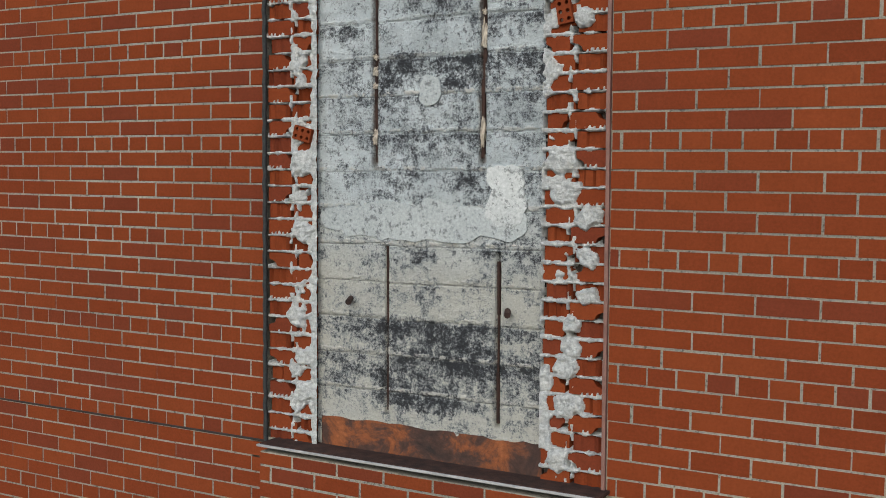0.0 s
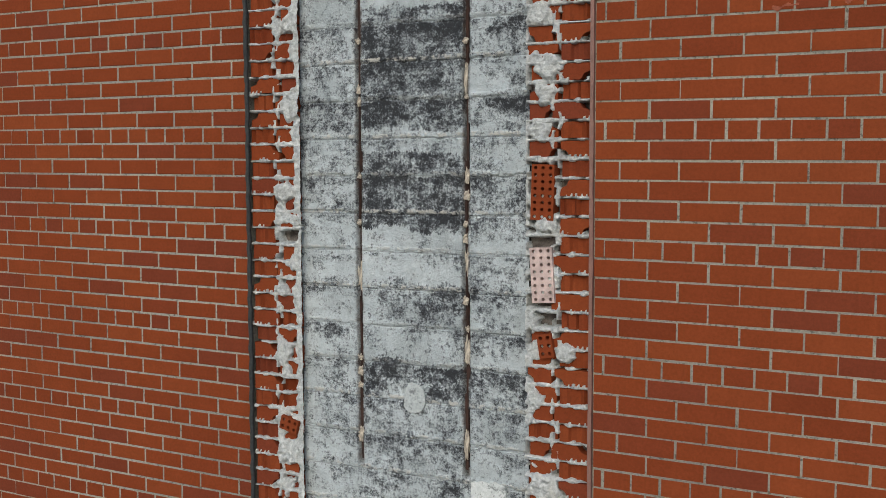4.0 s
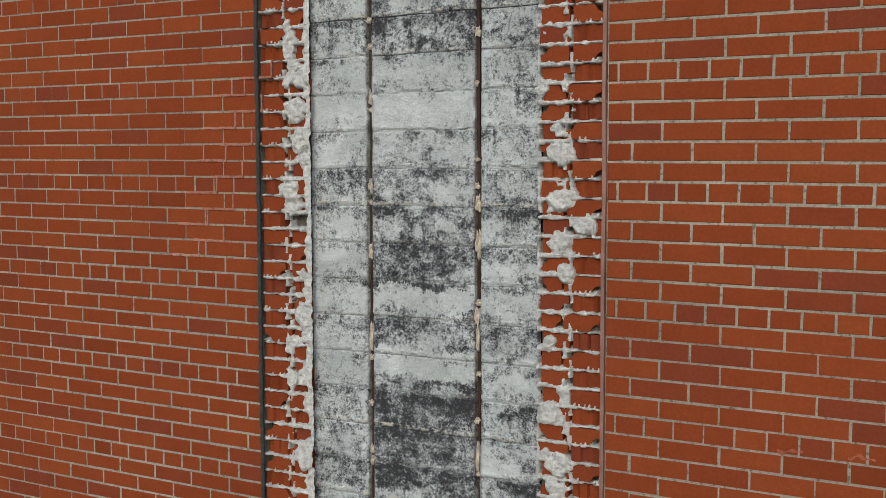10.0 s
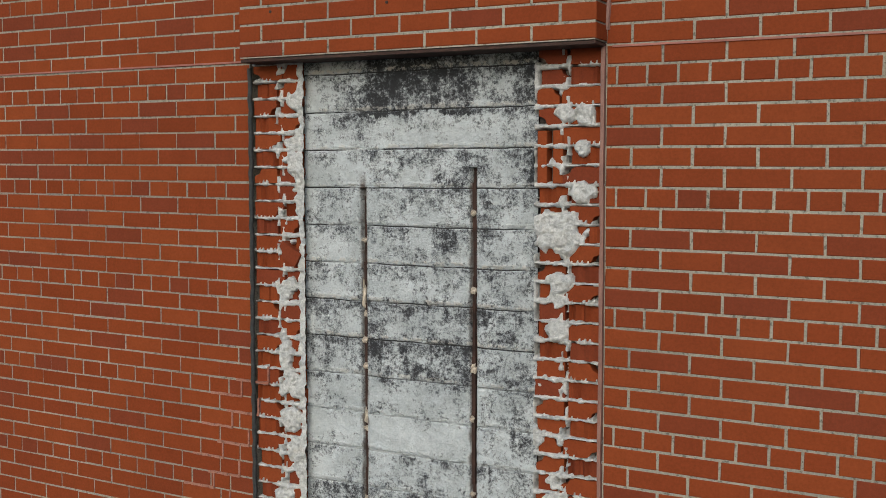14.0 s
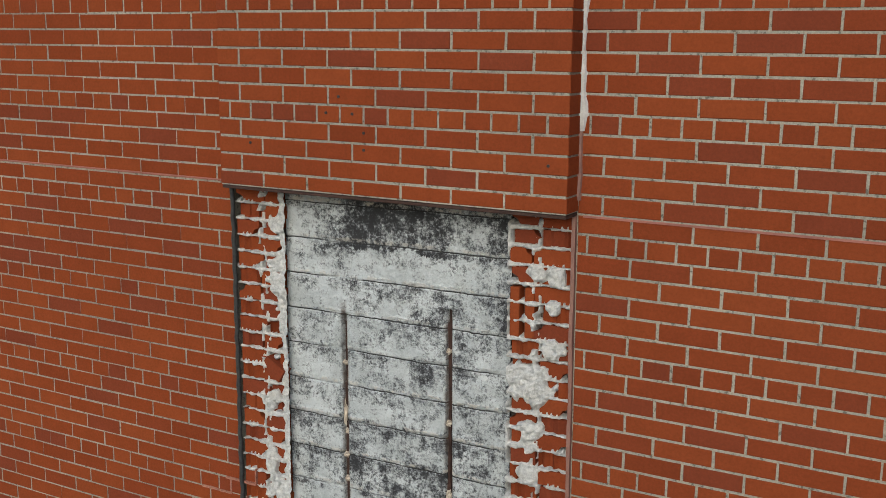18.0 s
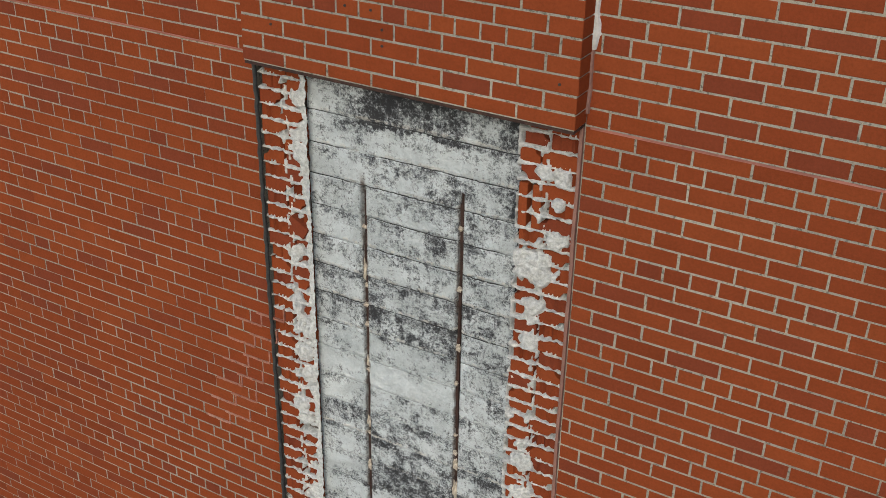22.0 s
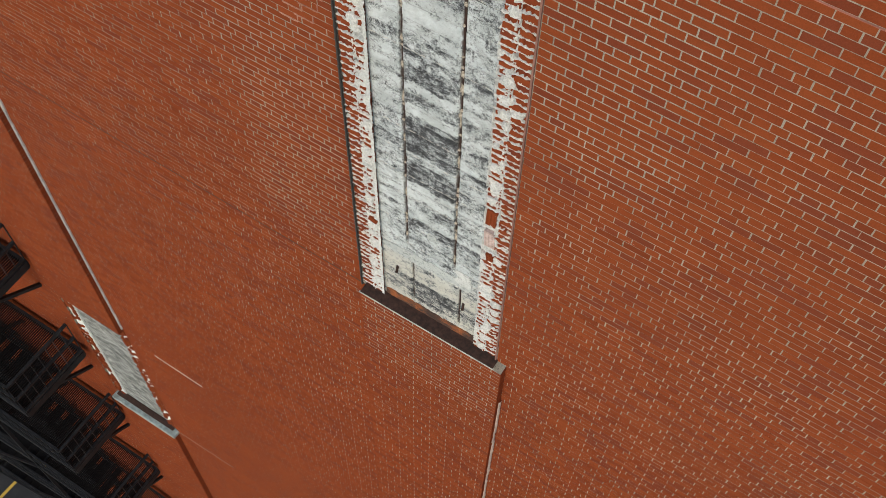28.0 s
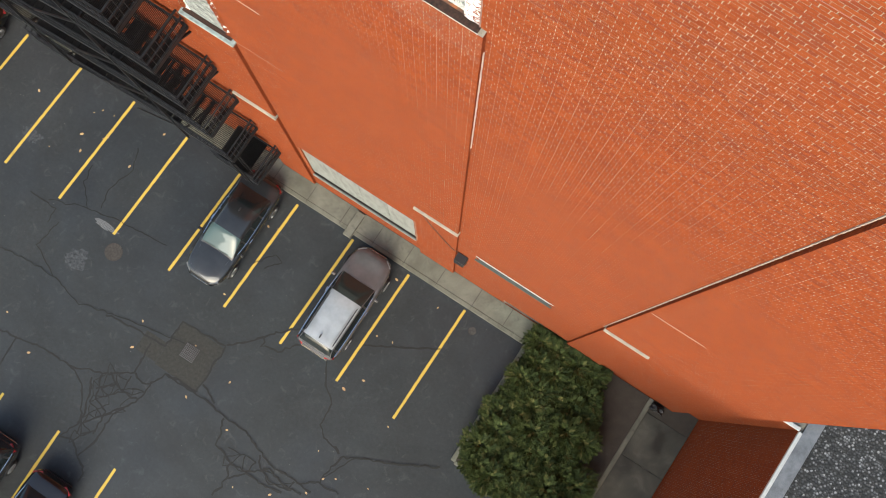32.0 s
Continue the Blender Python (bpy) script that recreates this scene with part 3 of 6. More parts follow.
def broken_brick(name, w, h, d, seed):
    """A rough brick with a snapped corner."""
    r = random.Random(seed)
    bm = bmesh.new()
    n = 9
    pts = []
    for k in range(4 * n):
        s, f = divmod(k, n)
        f /= n
        x, z = ((f, 0), (1, f), (1 - f, 1), (0, 1 - f))[s]
        pts.append([x * w, (z - 0.5) * h])
    cut = r.choice((0, 1, 2, 3, 9, 9))
    for k, p in enumerate(pts):
        q = noise.noise((k * 0.9, seed * 3.3, 0))
        p[0] += 0.003 * q
        p[1] += 0.002 * noise.noise((k * 0.9, seed * 1.3, 5))
        if cut < 4:
            cx, cz = ((0, -h / 2), (w, -h / 2), (w, h / 2), (0, h / 2))[cut]
            dd = math.hypot(p[0] - cx, p[1] - cz)
            if dd < 0.03:
                p[0] += (w / 2 - cx) * (0.03 - dd) / 0.07
                p[1] += (0 - cz) * (0.03 - dd) / 0.04
    face = bm.faces.new([bm.verts.new((x, 0, z)) for x, z in pts])
    ret = bmesh.ops.extrude_face_region(bm, geom=[face])
    bmesh.ops.translate(bm, vec=(0, d, 0), verts=[v for v in ret["geom"] if isinstance(v, bmesh.types.BMVert)])
    return bm_mesh(name, bm, BRICK)


def lump_mesh(name, seed, flat=0.5, material=None):
    bm = bmesh.new()
    bmesh.ops.create_icosphere(bm, subdivisions=4, radius=1.0)
    for v in bm.verts:
        p = v.co.copy()
        d = 0.95 + 0.75 * noise.noise(p * 1.5 + Vector((seed * 7.1, 0, 0))) + 0.28 * noise.noise(p * 3.1 + Vector((0, seed * 3.7, 0))) + 0.20 * noise.noise(p * 7 + Vector((0, 0, seed * 5.3))) + 0.12 * noise.noise(p * 15 + Vector((seed, 0, 0)))
        face = -0.42 + 0.22 * noise.noise(p * 2.2 + Vector((seed * 2.0, 0, 0))) + 0.16 * noise.noise(p * 6 + Vector((0, seed * 2.0, 0))) + 0.07 * noise.noise(p * 14)
        v.co = Vector((p.x * d, max(p.y * d, face) * flat, p.z * d))
    return bm_mesh(name, bm, material or SMEAR, material is not None)


RIBBED = [ribbed_brick("ribbed_brick", 0.102, 0.056, 0.06, s) for s in range(6)]
SLIVERS = [lump_mesh("filler_patch", s + 20, 0.6, CREAM) for s in range(5)]
BROKEN = [broken_brick("broken_brick", 0.102, 0.057, 0.06, s) for s in range(8)]
LABELS = {"left": "broken brick edge with fluted brick ends and white mortar lumps beside the black cord", "right": "broken brick edge with perforated bricks and white mortar lumps beside the brown joint"}


def set_piece(name, me, parent, x, y, z, ry=0.0, scale=None):
    ob = new(name, me)
    ob.parent = parent
    ob.location, ob.rotation_euler = (x, y, z), (0, ry, 0)
    if scale:
        ob.scale = scale
    return ob


def mortar_sheet(side, x_out, x_in, z0, z1, seed, lumps, step=0.0042):
    """The raw mortar between and over the broken bricks: squeezed beds, filled gaps, lumps. Gives the sheet's mesh and one for each lump."""
    sign = 1 if side == "left" else -1
    lo, hi = min(x_out[0], x_in[0]) - 0.004, max(x_out[1], x_in[1]) + 0.016
    gap = (x_out[1] + x_in[0]) / 2 if side == "left" else (x_out[0] + x_in[1]) / 2
    inner = x_in[1] + 0.006 if side == "left" else x_in[0] - 0.006
    nx, nz = round((hi - lo) / step), round((z1 - z0) / step)
    f3 = lambda a, b, c: noise.noise((a, b, c))
    verts, proud, owner = [], [], []
    for j in range(nz + 1):
        z = z0 + (z1 - z0) * j / nz
        k = round((z - Z0) / C - 0.5)
        dz = z - (Z0 + (k + 0.5) * C)
        close = [(n, l) for n, l in enumerate(lumps) if abs(l[1] - z) < l[2] * 1.8]
        shift = 0.010 * f3(seed, 3.0, z * 14) + (0.022 if k % 2 else 0.0) * sign
        for i in range(nx + 1):
            x = lo + (hi - lo) * i / nx
            n1, n2, n3 = f3(x * 24, seed, z * 14), f3(x * 85, seed + 5, z * 85), f3(x * 40, seed + 9, z * 40)
            within = (x < gap) == (side == "left")
            half = 0.0058 + 0.007 * n1 + 0.0035 * n3 + (0.0 if within else 0.0035)
            if within and k % 2 == 0 and dz > 0 and math.sin(x * math.tau / 0.019 + k) > 0.1 and n1 > -0.1:
                half += 0.009
            f = (half - abs(dz)) / 0.006
            f = max(f, (0.0065 + 0.011 * f3(seed, 1.0, z * 17) + 0.004 * n3 - abs(x - gap - shift)) / 0.006)
            edge = (0.024 if side == "left" else 0.003) + 0.026 * f3(seed, 7.0, z * 7) + 0.010 * f3(seed, 8.0, z * 26) + 0.006 * n3
            f = max(f, (edge - abs(x - inner)) / 0.006)
            if not within:
                f = max(f, (f3(x * 11, seed + 2, z * 11) + 0.25 * n3 - (0.24 if side == "left" else 0.34)) / 0.08)
            mine, swell = -1, 0.0
            for n, (cx, cz, rad) in close:
                q = 1.0 - math.hypot((x - cx) / 1.1, z - cz) / (rad * (1.0 + 0.42 * f3(x * 19, seed + n, z * 19) + 0.20 * n3))
                if q > 0:
                    swell = max(swell, min(1.0, q * 3.0))
                    mine = n
                    f = max(f, q * 4)
            f = min(f, 1.0)
            verts.append((x, 0.046 if f <= 0 else 0.010 - 0.009 * f - 0.010 * swell - 0.007 * n3 - 0.0035 * n2, z))
            proud.append(f > 0)
            owner.append(mine)
    w = nx + 1
    groups = {-1: []}
    for j in range(nz):
        for i in range(nx):
            q = (j * w + i, j * w + i + 1, (j + 1) * w + i + 1, (j + 1) * w + i)
            if any(proud[a] for a in q):
                groups.setdefault(max(owner[a] for a in q), []).append(q)
    out = {}
    for n, quads in groups.items():
        used = {a: b for b, a in enumerate(sorted({a for q in quads for a in q}))}
        out[n] = mesh_of("bed_joints" if n < 0 else "mortar_lump", [verts[a] for a in used], [tuple(used[a] for a in q) for q in quads], SMEAR)
    return out


def broken_edge(side, x_out, x_in, z0, z1, seed, lumps, y=0.008, special=()):
    """One ragged jamb. x_out: limits of the column of bricks by the wall; x_in: of the one by the concrete."""
    r = random.Random(seed)
    root = empty("broken_brick_edge", label=LABELS[side], category="brickwork", kind="structure")
    lo, hi = min(x_out[0], x_in[0]), max(x_out[1], x_in[1])
    part("cavity_backing", boxed(lo - 0.004, hi + 0.004, 0.050, 0.13, z0, z1), CAVITY, root, "grey mortar behind the bricks, darkened as cavity shade")
    for k in range(math.ceil((z0 - Z0) / C), math.floor((z1 - Z0) / C) + 1):
        z = Z0 + k * C
        dy, dx = r.uniform(-0.003, 0.004), 0.0
        if k % 2:
            dx = r.choice((0.0, 0.018, 0.030))
        a, b = (x_out[0], x_out[1] + dx) if side == "left" else (x_out[0] - dx, x_out[1])
        set_piece("ribbed_brick" if k % 2 == 0 else "broken_brick", r.choice(BROKEN if k % 2 else RIBBED), root, a, y + dy, z, r.gauss(0, 0.008), ((b - a) / 0.102, 1, 1))
        if any(c - 0.03 < z < d + 0.03 for c, d in special) or r.random() < 0.03:
            continue
        a, b = (x_in[0] + dx + r.uniform(-0.003, 0.006), x_in[1] - r.uniform(0.0, 0.02)) if side == "left" else (x_in[0] + r.uniform(0.0, 0.016), x_in[1] - dx - r.uniform(-0.003, 0.006))
        ribbed = r.random() < 0.2
        set_piece("ribbed_brick" if ribbed else "broken_brick", r.choice(RIBBED if ribbed else BROKEN), root, a, y + r.uniform(-0.002, 0.010), z, r.gauss(0, 0.02), ((b - a) / 0.102, 1, 1))
    for n, me in mortar_sheet(side, x_out, x_in, z0, z1, seed, lumps).items():
        part(me.name, me, None, root, "white squeezed-out mortar joints" if n < 0 else "rough lump of pale grey mortar")
    return root


rr = random.Random(18)
for gx, half, ga, gb in SLOTS:
    z = ga + rr.uniform(0.05, 0.3)
    while z < gb - 0.1 and ga > 26.5:
        h = rr.choice((0.015, 0.02, 0.03, 0.05, 0.09))
        ob = new("filler_patch", rr.choice(SLIVERS))
        ob.parent = column
        ob.location, ob.scale = (gx + rr.uniform(-0.005, 0.005), 0.066, z + h / 2), (rr.uniform(0.007, 0.012), 0.018, h * 0.55)
        z += h + rr.choice((0.015, 0.03, 0.08, 0.16, 0.26))
# lumps of old mortar: x, z, radius
LEFT_LUMPS = [(-1.178, 30.75, .042), (-1.178, 30.52, .065), (-1.12, 30.29, .037), (-1.206, 29.51, .056), (-1.17, 29.38, .06), (-1.168, 29.63, .046), (-1.232, 29.19, .05), (-1.162, 28.69, .056), (-1.14, 28.44, .065), (-1.142, 28.11, .070), (-1.081, 28.02, .028), (-1.193, 27.78, .05), (-1.205, 27.38, .031)]
LEFT_LUMPS += [(-1.173, 26.72, .06), (-1.175, 26.45, .053), (-1.2, 26.1, .053), (-1.154, 25.94, .05), (-1.153, 25.8, .05)]
RIGHT_LUMPS = [(-0.066, 30.68, .042), (0.006, 30.67, .042), (0, 30.56, .033), (0, 30.41, .047), (-0.068, 30.27, .088), (-0.074, 30.10, .05), (-0.08, 29.94, .047), (-0.079, 29.325, .052), (-0.067, 29.16, .056), (0.017, 29.07, .042), (-0.074, 29.01, .05), (-0.054, 28.9, .042), (-0.107, 28.66, .028), (-0.103, 28.4, .046), (-0.072, 28.22, .052)]
RIGHT_LUMPS += [(-0.08, 28.13, .046), (-0.098, 28.0, .042), (-0.071, 27.67, .04), (0.009, 27.22, .04), (-0.067, 26.73, .062), (-0.056, 26.62, .062), (0.04, 26.53, .05), (0.042, 26.39, .044), (0.044, 26.25, .04), (-0.014, 26.15, .036), (-0.012, 26.07, .045), (-0.032, 26.0, .05), (-0.018, 25.86, .055), (-0.055, 25.66, .05)]
upright = lambda lumps: [(x - LEAN * (z - LEAN_AT[1]), z, 0.9 * rad) for x, z, rad in lumps]
left_edge = broken_edge("left", (-1.364, -1.255), (-1.246, -1.138), NICHE[0], NICHE[1], 3, upright(LEFT_LUMPS))
right_edge = broken_edge("right", (-0.026, 0.084), (-0.150, -0.036), NICHE[0], NICHE[1], 4, upright(RIGHT_LUMPS), special=((27.36, 27.85), (30.44, 30.62)))
lean(left_edge)
lean(right_edge)


def perforated_brick(name, cols, rows, w, h, d):
    """A brick with its cores seen end on: round holes that go deep."""
    bm = bmesh.new()
    cw, ch = w / cols, h / rows
    rad = min(cw, ch) * 0.27
    for i in range(cols):
        for j in range(rows):
            cx, cz = (i + 0.5) * cw, (j + 0.5) * ch - h / 2
            sq, ci = [], []
            for k in range(8):
                a = k * math.tau / 8
                ux, uz = math.cos(a), math.sin(a)
                m_ = max(abs(ux), abs(uz))
                sq.append(bm.verts.new((cx + ux / m_ * cw / 2, 0, cz + uz / m_ * ch / 2)))
                ci.append(bm.verts.new((cx + ux * rad, 0, cz + uz * rad)))
            deep = [bm.verts.new((v.co.x, d * 0.7, v.co.z)) for v in ci]
            for k in range(8):
                n = (k + 1) % 8
                bm.faces.new((sq[k], sq[n], ci[n], ci[k]))
                bm.faces.new((ci[k], ci[n], deep[n], deep[k]))
            bm.faces.new(deep)
    box(bm, 0.0005, w - 0.0005, 0.0008 + d * 0.72, d, -h / 2, h / 2)
    for x in (0, w):
        bm.faces.new([bm.verts.new(c) for c in ((x, 0, -h / 2), (x, d, -h / 2), (x, d, h / 2), (x, 0, h / 2))])
    for z in (-h / 2, h / 2):
        bm.faces.new([bm.verts.new(c) for c in ((0, 0, z), (w, 0, z), (w, d, z), (0, d, z))])
    return bm_mesh(name, bm, BRICK)


HOLED = perforated_brick("perforated_brick", 3, 8, 0.085, 0.195, 0.06)
SMALL_HOLED = perforated_brick("perforated_brick", 3, 2, 0.085, 0.055, 0.06)
set_piece("perforated_brick", HOLED, right_edge, -0.130, -0.006, 27.785, 0.03)
limed = HOLED.copy()
limed.materials.clear()
limed.materials.append(plain("limewashed_brick", (0.46, 0.36, 0.33), 0.95, 0, 0.45, 18))
set_piece("perforated_brick", limed, right_edge, -0.130, -0.008, 27.490, -0.06)["label"] = "lime-smeared perforated brick"
set_piece("perforated_brick", SMALL_HOLED, right_edge, -0.08, -0.012, 27.285, 1.4)
set_piece("perforated_brick", SMALL_HOLED, left_edge, -1.225, -0.014, 26.85, 0.25)
set_piece("broken_brick", BROKEN[2], left_edge, -1.235, -0.012, 30.19, 0.55)
for x in (-0.145, -0.088):
    part("upright_brick", box(bmesh.new(), x, x + 0.036, 0.004, 0.06, 30.44, 30.62, 0.003), BRICK, right_edge)
# black backer cord on one side, brown sealant on the other
cu = bpy.data.curves.new("backer_cord", "CURVE")
cu.dimensions, cu.bevel_depth, cu.bevel_resolution = "3D", 0.0095, 2
sp = cu.splines.new("POLY")
N_CORD = 130
sp.points.add(N_CORD - 1)
for i in range(N_CORD):
    z = NICHE[0] - 0.02 + (NICHE[1] - NICHE[0]) * i / (N_CORD - 1)
    sp.points[i].co = (-1.373 + 0.004 * noise.noise((z * 2.3, 0, 0)) + 0.002 * math.sin(z * 90), -0.008 + 0.003 * math.cos(z * 90), z, 1)
cu.materials.append(BLACK_ROD)
lean(tagged(new("backer_cord", cu), label="black braided backer cord hanging in the open joint", category="sealant cord", kind="structure"))
bm = bmesh.new()
for i in range(80):
    z = NICHE[0] - 0.02 + (NICHE[1] - NICHE[0]) * i / 80
    w = 0.0065 + 0.002 * noise.noise((z * 7, 0, 0))
    dx = 0.003 * noise.noise((z * 3, 1, 0))
    box(bm, 0.094 - w + dx, 0.094 + w + dx, -0.012 + 0.004 * noise.noise((z * 6, 4, 0)), 0.03, z, z + 0.0672)
lean(tagged(part("sealant_joint", bm, SEAL), label="brown sealant joint along the opened strip", category="sealant", kind="structure"))


def caulk_run(x, y, z0, z1, seed, w=0.022, material=None, label="smeared grey white caulk along the pilaster corner"):
    bm = bmesh.new()
    n = int((z1 - z0) / 0.03)
    rows = []
    for i in range(n + 1):
        z = z0 + (z1 - z0) * i / n
        ww = w * (0.55 + 0.5 * noise.noise((z * 3, seed, 0)) + 0.45 * noise.noise((z * 14, seed, 2)) + 0.3 * abs(noise.noise((z * 40, seed, 5))))
        yy = y - 0.008 - 0.005 * noise.noise((z * 9, seed, 8))
        rows.append([bm.verts.new(c) for c in ((x - 0.006, y + 0.02, z), (x - 0.006 - 0.15 * w * noise.noise((z * 6, seed, 4)), yy - 0.003, z), (x + max(0.003, ww) * 0.6, yy, z), (x + max(0.004, ww), y + 0.004, z), (x + max(0.004, ww), y + 0.02, z))])
    for a, b in zip(rows, rows[1:]):
        for k in range(4):
            bm.faces.new((a[k], a[k + 1], b[k + 1], b[k]))
    return tagged(part("caulk_joint", bm, material or CAULK), label=label, category="caulk", kind="structure")


caulk_run(HEAD1[1], 0.0, 31.18, TOP - 0.1, 1, 0.03)
caulk_run(FOOT1[1], -0.03, 18.9, 24.8, 2, 0.028, PINK_CAULK)
caulk_run(HEAD1[1], 0.0, 30.95, 31.18, 3, 0.02, SEAL, "brown sealant in the pilaster corner")
caulk_run(P2[1], -0.02, 19.1, 26.3, 5, 0.03, FLASH, "torn grey flashing along the pilaster corner")
caulk_run(P3[0] - 0.035, -0.01, 7.4, TOP - 0.1, 6, 0.04, PINK_CAULK, "grey sealant along the pilaster corner")
# thin shelf-angle lines across the wall at floor heights
for x0, x1, z in ((HEAD1[1] + 0.02, P3[0], 30.897), (P2[1], HEAD1[0], 30.91)):
    tagged(part("joint_line", box(bmesh.new(), x0, x1, -0.004, 0.02, z - 0.0035, z + 0.0035), plain("pink_sealant", (0.26, 0.10, 0.075), 0.7)), label="thin pinkish horizontal sealant line on the brick wall", category="sealant", kind="structure")
tagged(part("joint_line", box(bmesh.new(), P2[1], FOOT1[0] - 0.02, -0.003, 0.02, 25.566, 25.575), GAP_SHADE), label="thin dark horizontal crack in the brick wall", category="crack", kind="structure")

# loosened repointing, dark plugs for drilled holes, and smears on the brickwork
PINK = plain("pale_repointing", (0.44, 0.27, 0.21), 0.95, 0, 0.35, 30)
REPOINT = mortar_material("repointing", (0.36, 0.21, 0.16), (0.24, 0.10, 0.07))
r9 = random.Random(91)
for k in range(12):
    z = Z0 + (13.5 + k) * C
    x = -1.86 + 0.05 * k * 0.5 + (0.11 if k % 2 else 0.0)
    bm = bmesh.new()
    n = 8
    for i in range(n):
        a = x + 0.16 * i / n
        box(bm, a, a + 0.16 / n + 0.002, -0.004 - r9.uniform(0, 0.003), 0.01, z - 0.003 - r9.uniform(0, 0.003), z + 0.003 + r9.uniform(0, 0.003))
    box(bm, x + 0.157, x + 0.164, -0.004, 0.01, z, z + C)
    tagged(part("loose_mortar", bm, REPOINT), label="loose pinkish repointing round displaced bricks", category="mortar", group="loose repointing", kind="structure")
# solid dark plugs stand in for the shade inside drilled holes
for x, z in ((-0.813, 31.267), (-0.868, 31.207), (-0.754, 31.207), (-0.705, 31.141), (-0.705, 31.080), (-1.22, 31.080), (0.013, 31.069)):
    bm = bmesh.new()
    bmesh.ops.create_cone(bm, cap_ends=True, segments=12, radius1=0.0065, radius2=0.005, depth=0.008, matrix=Matrix.Translation((x, FRONT, z)) @ Matrix.Rotation(radians(90), 4, "X"))
    tagged(part("bolt_hole", bm, GAP_SHADE), label="small dark plug painting the shade of a drilled hole in the brick pilaster", category="hole", group="drilled holes in the pilaster", kind="structure")


def smear(x0, x1, z0, z1, material, label, h=0.018, y=-0.003):
    bm = bmesh.new()
    n = 30
    for i in range(n):
        f = i / n
        hh = h * (0.4 + 0.9 * abs(noise.noise((f * 9, x0, z0))))
        zz = z0 + (z1 - z0) * f
        box(bm, x0 + (x1 - x0) * f, x0 + (x1 - x0) * (f + 1 / n), y, 0.01, zz - hh, zz + hh)
    return tagged(part("wall_smear", bm, material), label=label, category="smear", kind="structure")


smear(-5.75, -4.79, 18.75, 18.71, CAULK, "thin pale smear along the brick wall", 0.02)
smear(-6.30, -4.92, 14.62, 14.66, plain("grey_smear", (0.20, 0.15, 0.13), 0.9), "uneven grey line of old mortar along the brick wall", 0.012)

for x, z in ((0.724, 28.40), (0.939, 28.395)):
    bm = bmesh.new()
    for k in range(16):
        a = x - 0.04 + 0.005 * k
        h = 0.001 + 0.010 * abs(noise.noise((k * 0.35, x * 9, 0)))
        c = z - 0.010 + 0.028 * noise.noise((k * 0.16, x * 5, 3))
        box(bm, a, a + 0.005, -0.0016, 0.004, c - h, c + h)
    tagged(part("spalled_patch", bm, plain("pink_brick_scar", (0.235, 0.068, 0.034), 0.9, 0, 0.4, 60)), label="pale pink scar on a header brick of the wall", category="scar", group="scars on the header bricks", kind="structure")

# ---- second opened strip, on the far pilaster ----
column2 = empty("concrete_column", label="weathered concrete column in the opened strip of the far pilaster", category="column", kind="structure")
m = Mat("far_concrete", 0.92)
s1, s2 = m.noise(7, 6, 0.7, stretch=(1, 1, 2.5)), m.noise(24, 4, 0.7)
d_ = m.math("ADD", m.math("MULTIPLY", s1, 0.7), m.math("MULTIPLY", s2, 0.3))
CONCRETE2 = m.done(m.ramp(d_, (0.38, (0.40, 0.42, 0.41)), (0.47, (0.22, 0.24, 0.235)), (0.57, (0.06, 0.065, 0.065))), s2, 0.006, 0.7)
me = rough_column(-7.66, -6.52, NICHE2[0], NICHE2[1], 0.055, [], 9, 0.03)
me.materials.clear()
me.materials.append(CONCRETE2)
part("concrete_face", me, None, column2)
part("cavity_back", boxed(P2[0], P2[1], 0.11, 0.4, NICHE2[0] - 0.05, NICHE2[1] + 0.03), GAP_SHADE, column2)
for x0 in (P2[0] + 0.02, P2[1] - 0.21):
    r2 = random.Random(x0)
    root = empty("broken_brick_edge", label="ragged white-mortared brick edge of the far opened strip", category="brickwork", kind="structure")
    part("mortar_backing", boxed(x0, x0 + 0.2, 0.03, 0.13, NICHE2[0], NICHE2[1]), SMEAR, root, "white mortar behind the bricks")
    for k in range(math.ceil((NICHE2[0] - Z0) / C) + 1, math.floor((NICHE2[1] - Z0) / C)):
        for j in range(2):
            if r2.random() < 0.62:
                set_piece("broken_brick", r2.choice(BROKEN), root, x0 + j * 0.1, 0.0 + r2.uniform(-0.005, 0.012), Z0 + k * C, 0, (r2.uniform(0.5, 0.9), 1, 0.8))
COPPER = plain("green_grey_flashing", (0.27, 0.33, 0.33), 0.6, 0.3, 0.4, 10)
sill2 = empty("niche_sill", label="greenish weathered metal sill under the far opened strip", category="sill", kind="structure")
part("metal_edge", box(bmesh.new(), P2[0] - 0.02, P2[1] + 0.05, -0.15, 0.05, NICHE2[0] - 0.10, NICHE2[0], 0.01), COPPER, sill2)
part("dark_shelf", box(bmesh.new(), P2[0] + 0.05, P2[1] - 0.05, -0.06, 0.05, NICHE2[0], NICHE2[0] + 0.05, 0.004), ROD_RUST, sill2)

# ---- stone bands, wall panel, window, vent, louvre ----
for x0, x1 in (FOOT1, P2, P3):
    tagged(part("stone_band", box(bmesh.new(), x0 - 0.02, x1 + 0.03, -0.17, 0.0, 7.70, 7.87, 0.008), STONE), label="pale limestone band across the brick pilaster", category="stone band", group="limestone bands on the pilasters", kind="structure")
tagged(part("pale_line", box(bmesh.new(), P3[0] + 0.05, P3[1], FRONT - 0.006, FRONT + 0.02, 14.475, 14.505), PINK_CAULK), label="thin pale sealant line across the brick pilaster", category="sealant", kind="structure")
m = Mat("stained_white_panel", 0.7)
s1, s2 = m.noise(2.2, 7, 0.7, stretch=(2.2, 1, 0.5), warp=0.3), m.noise(12, 4, 0.6)
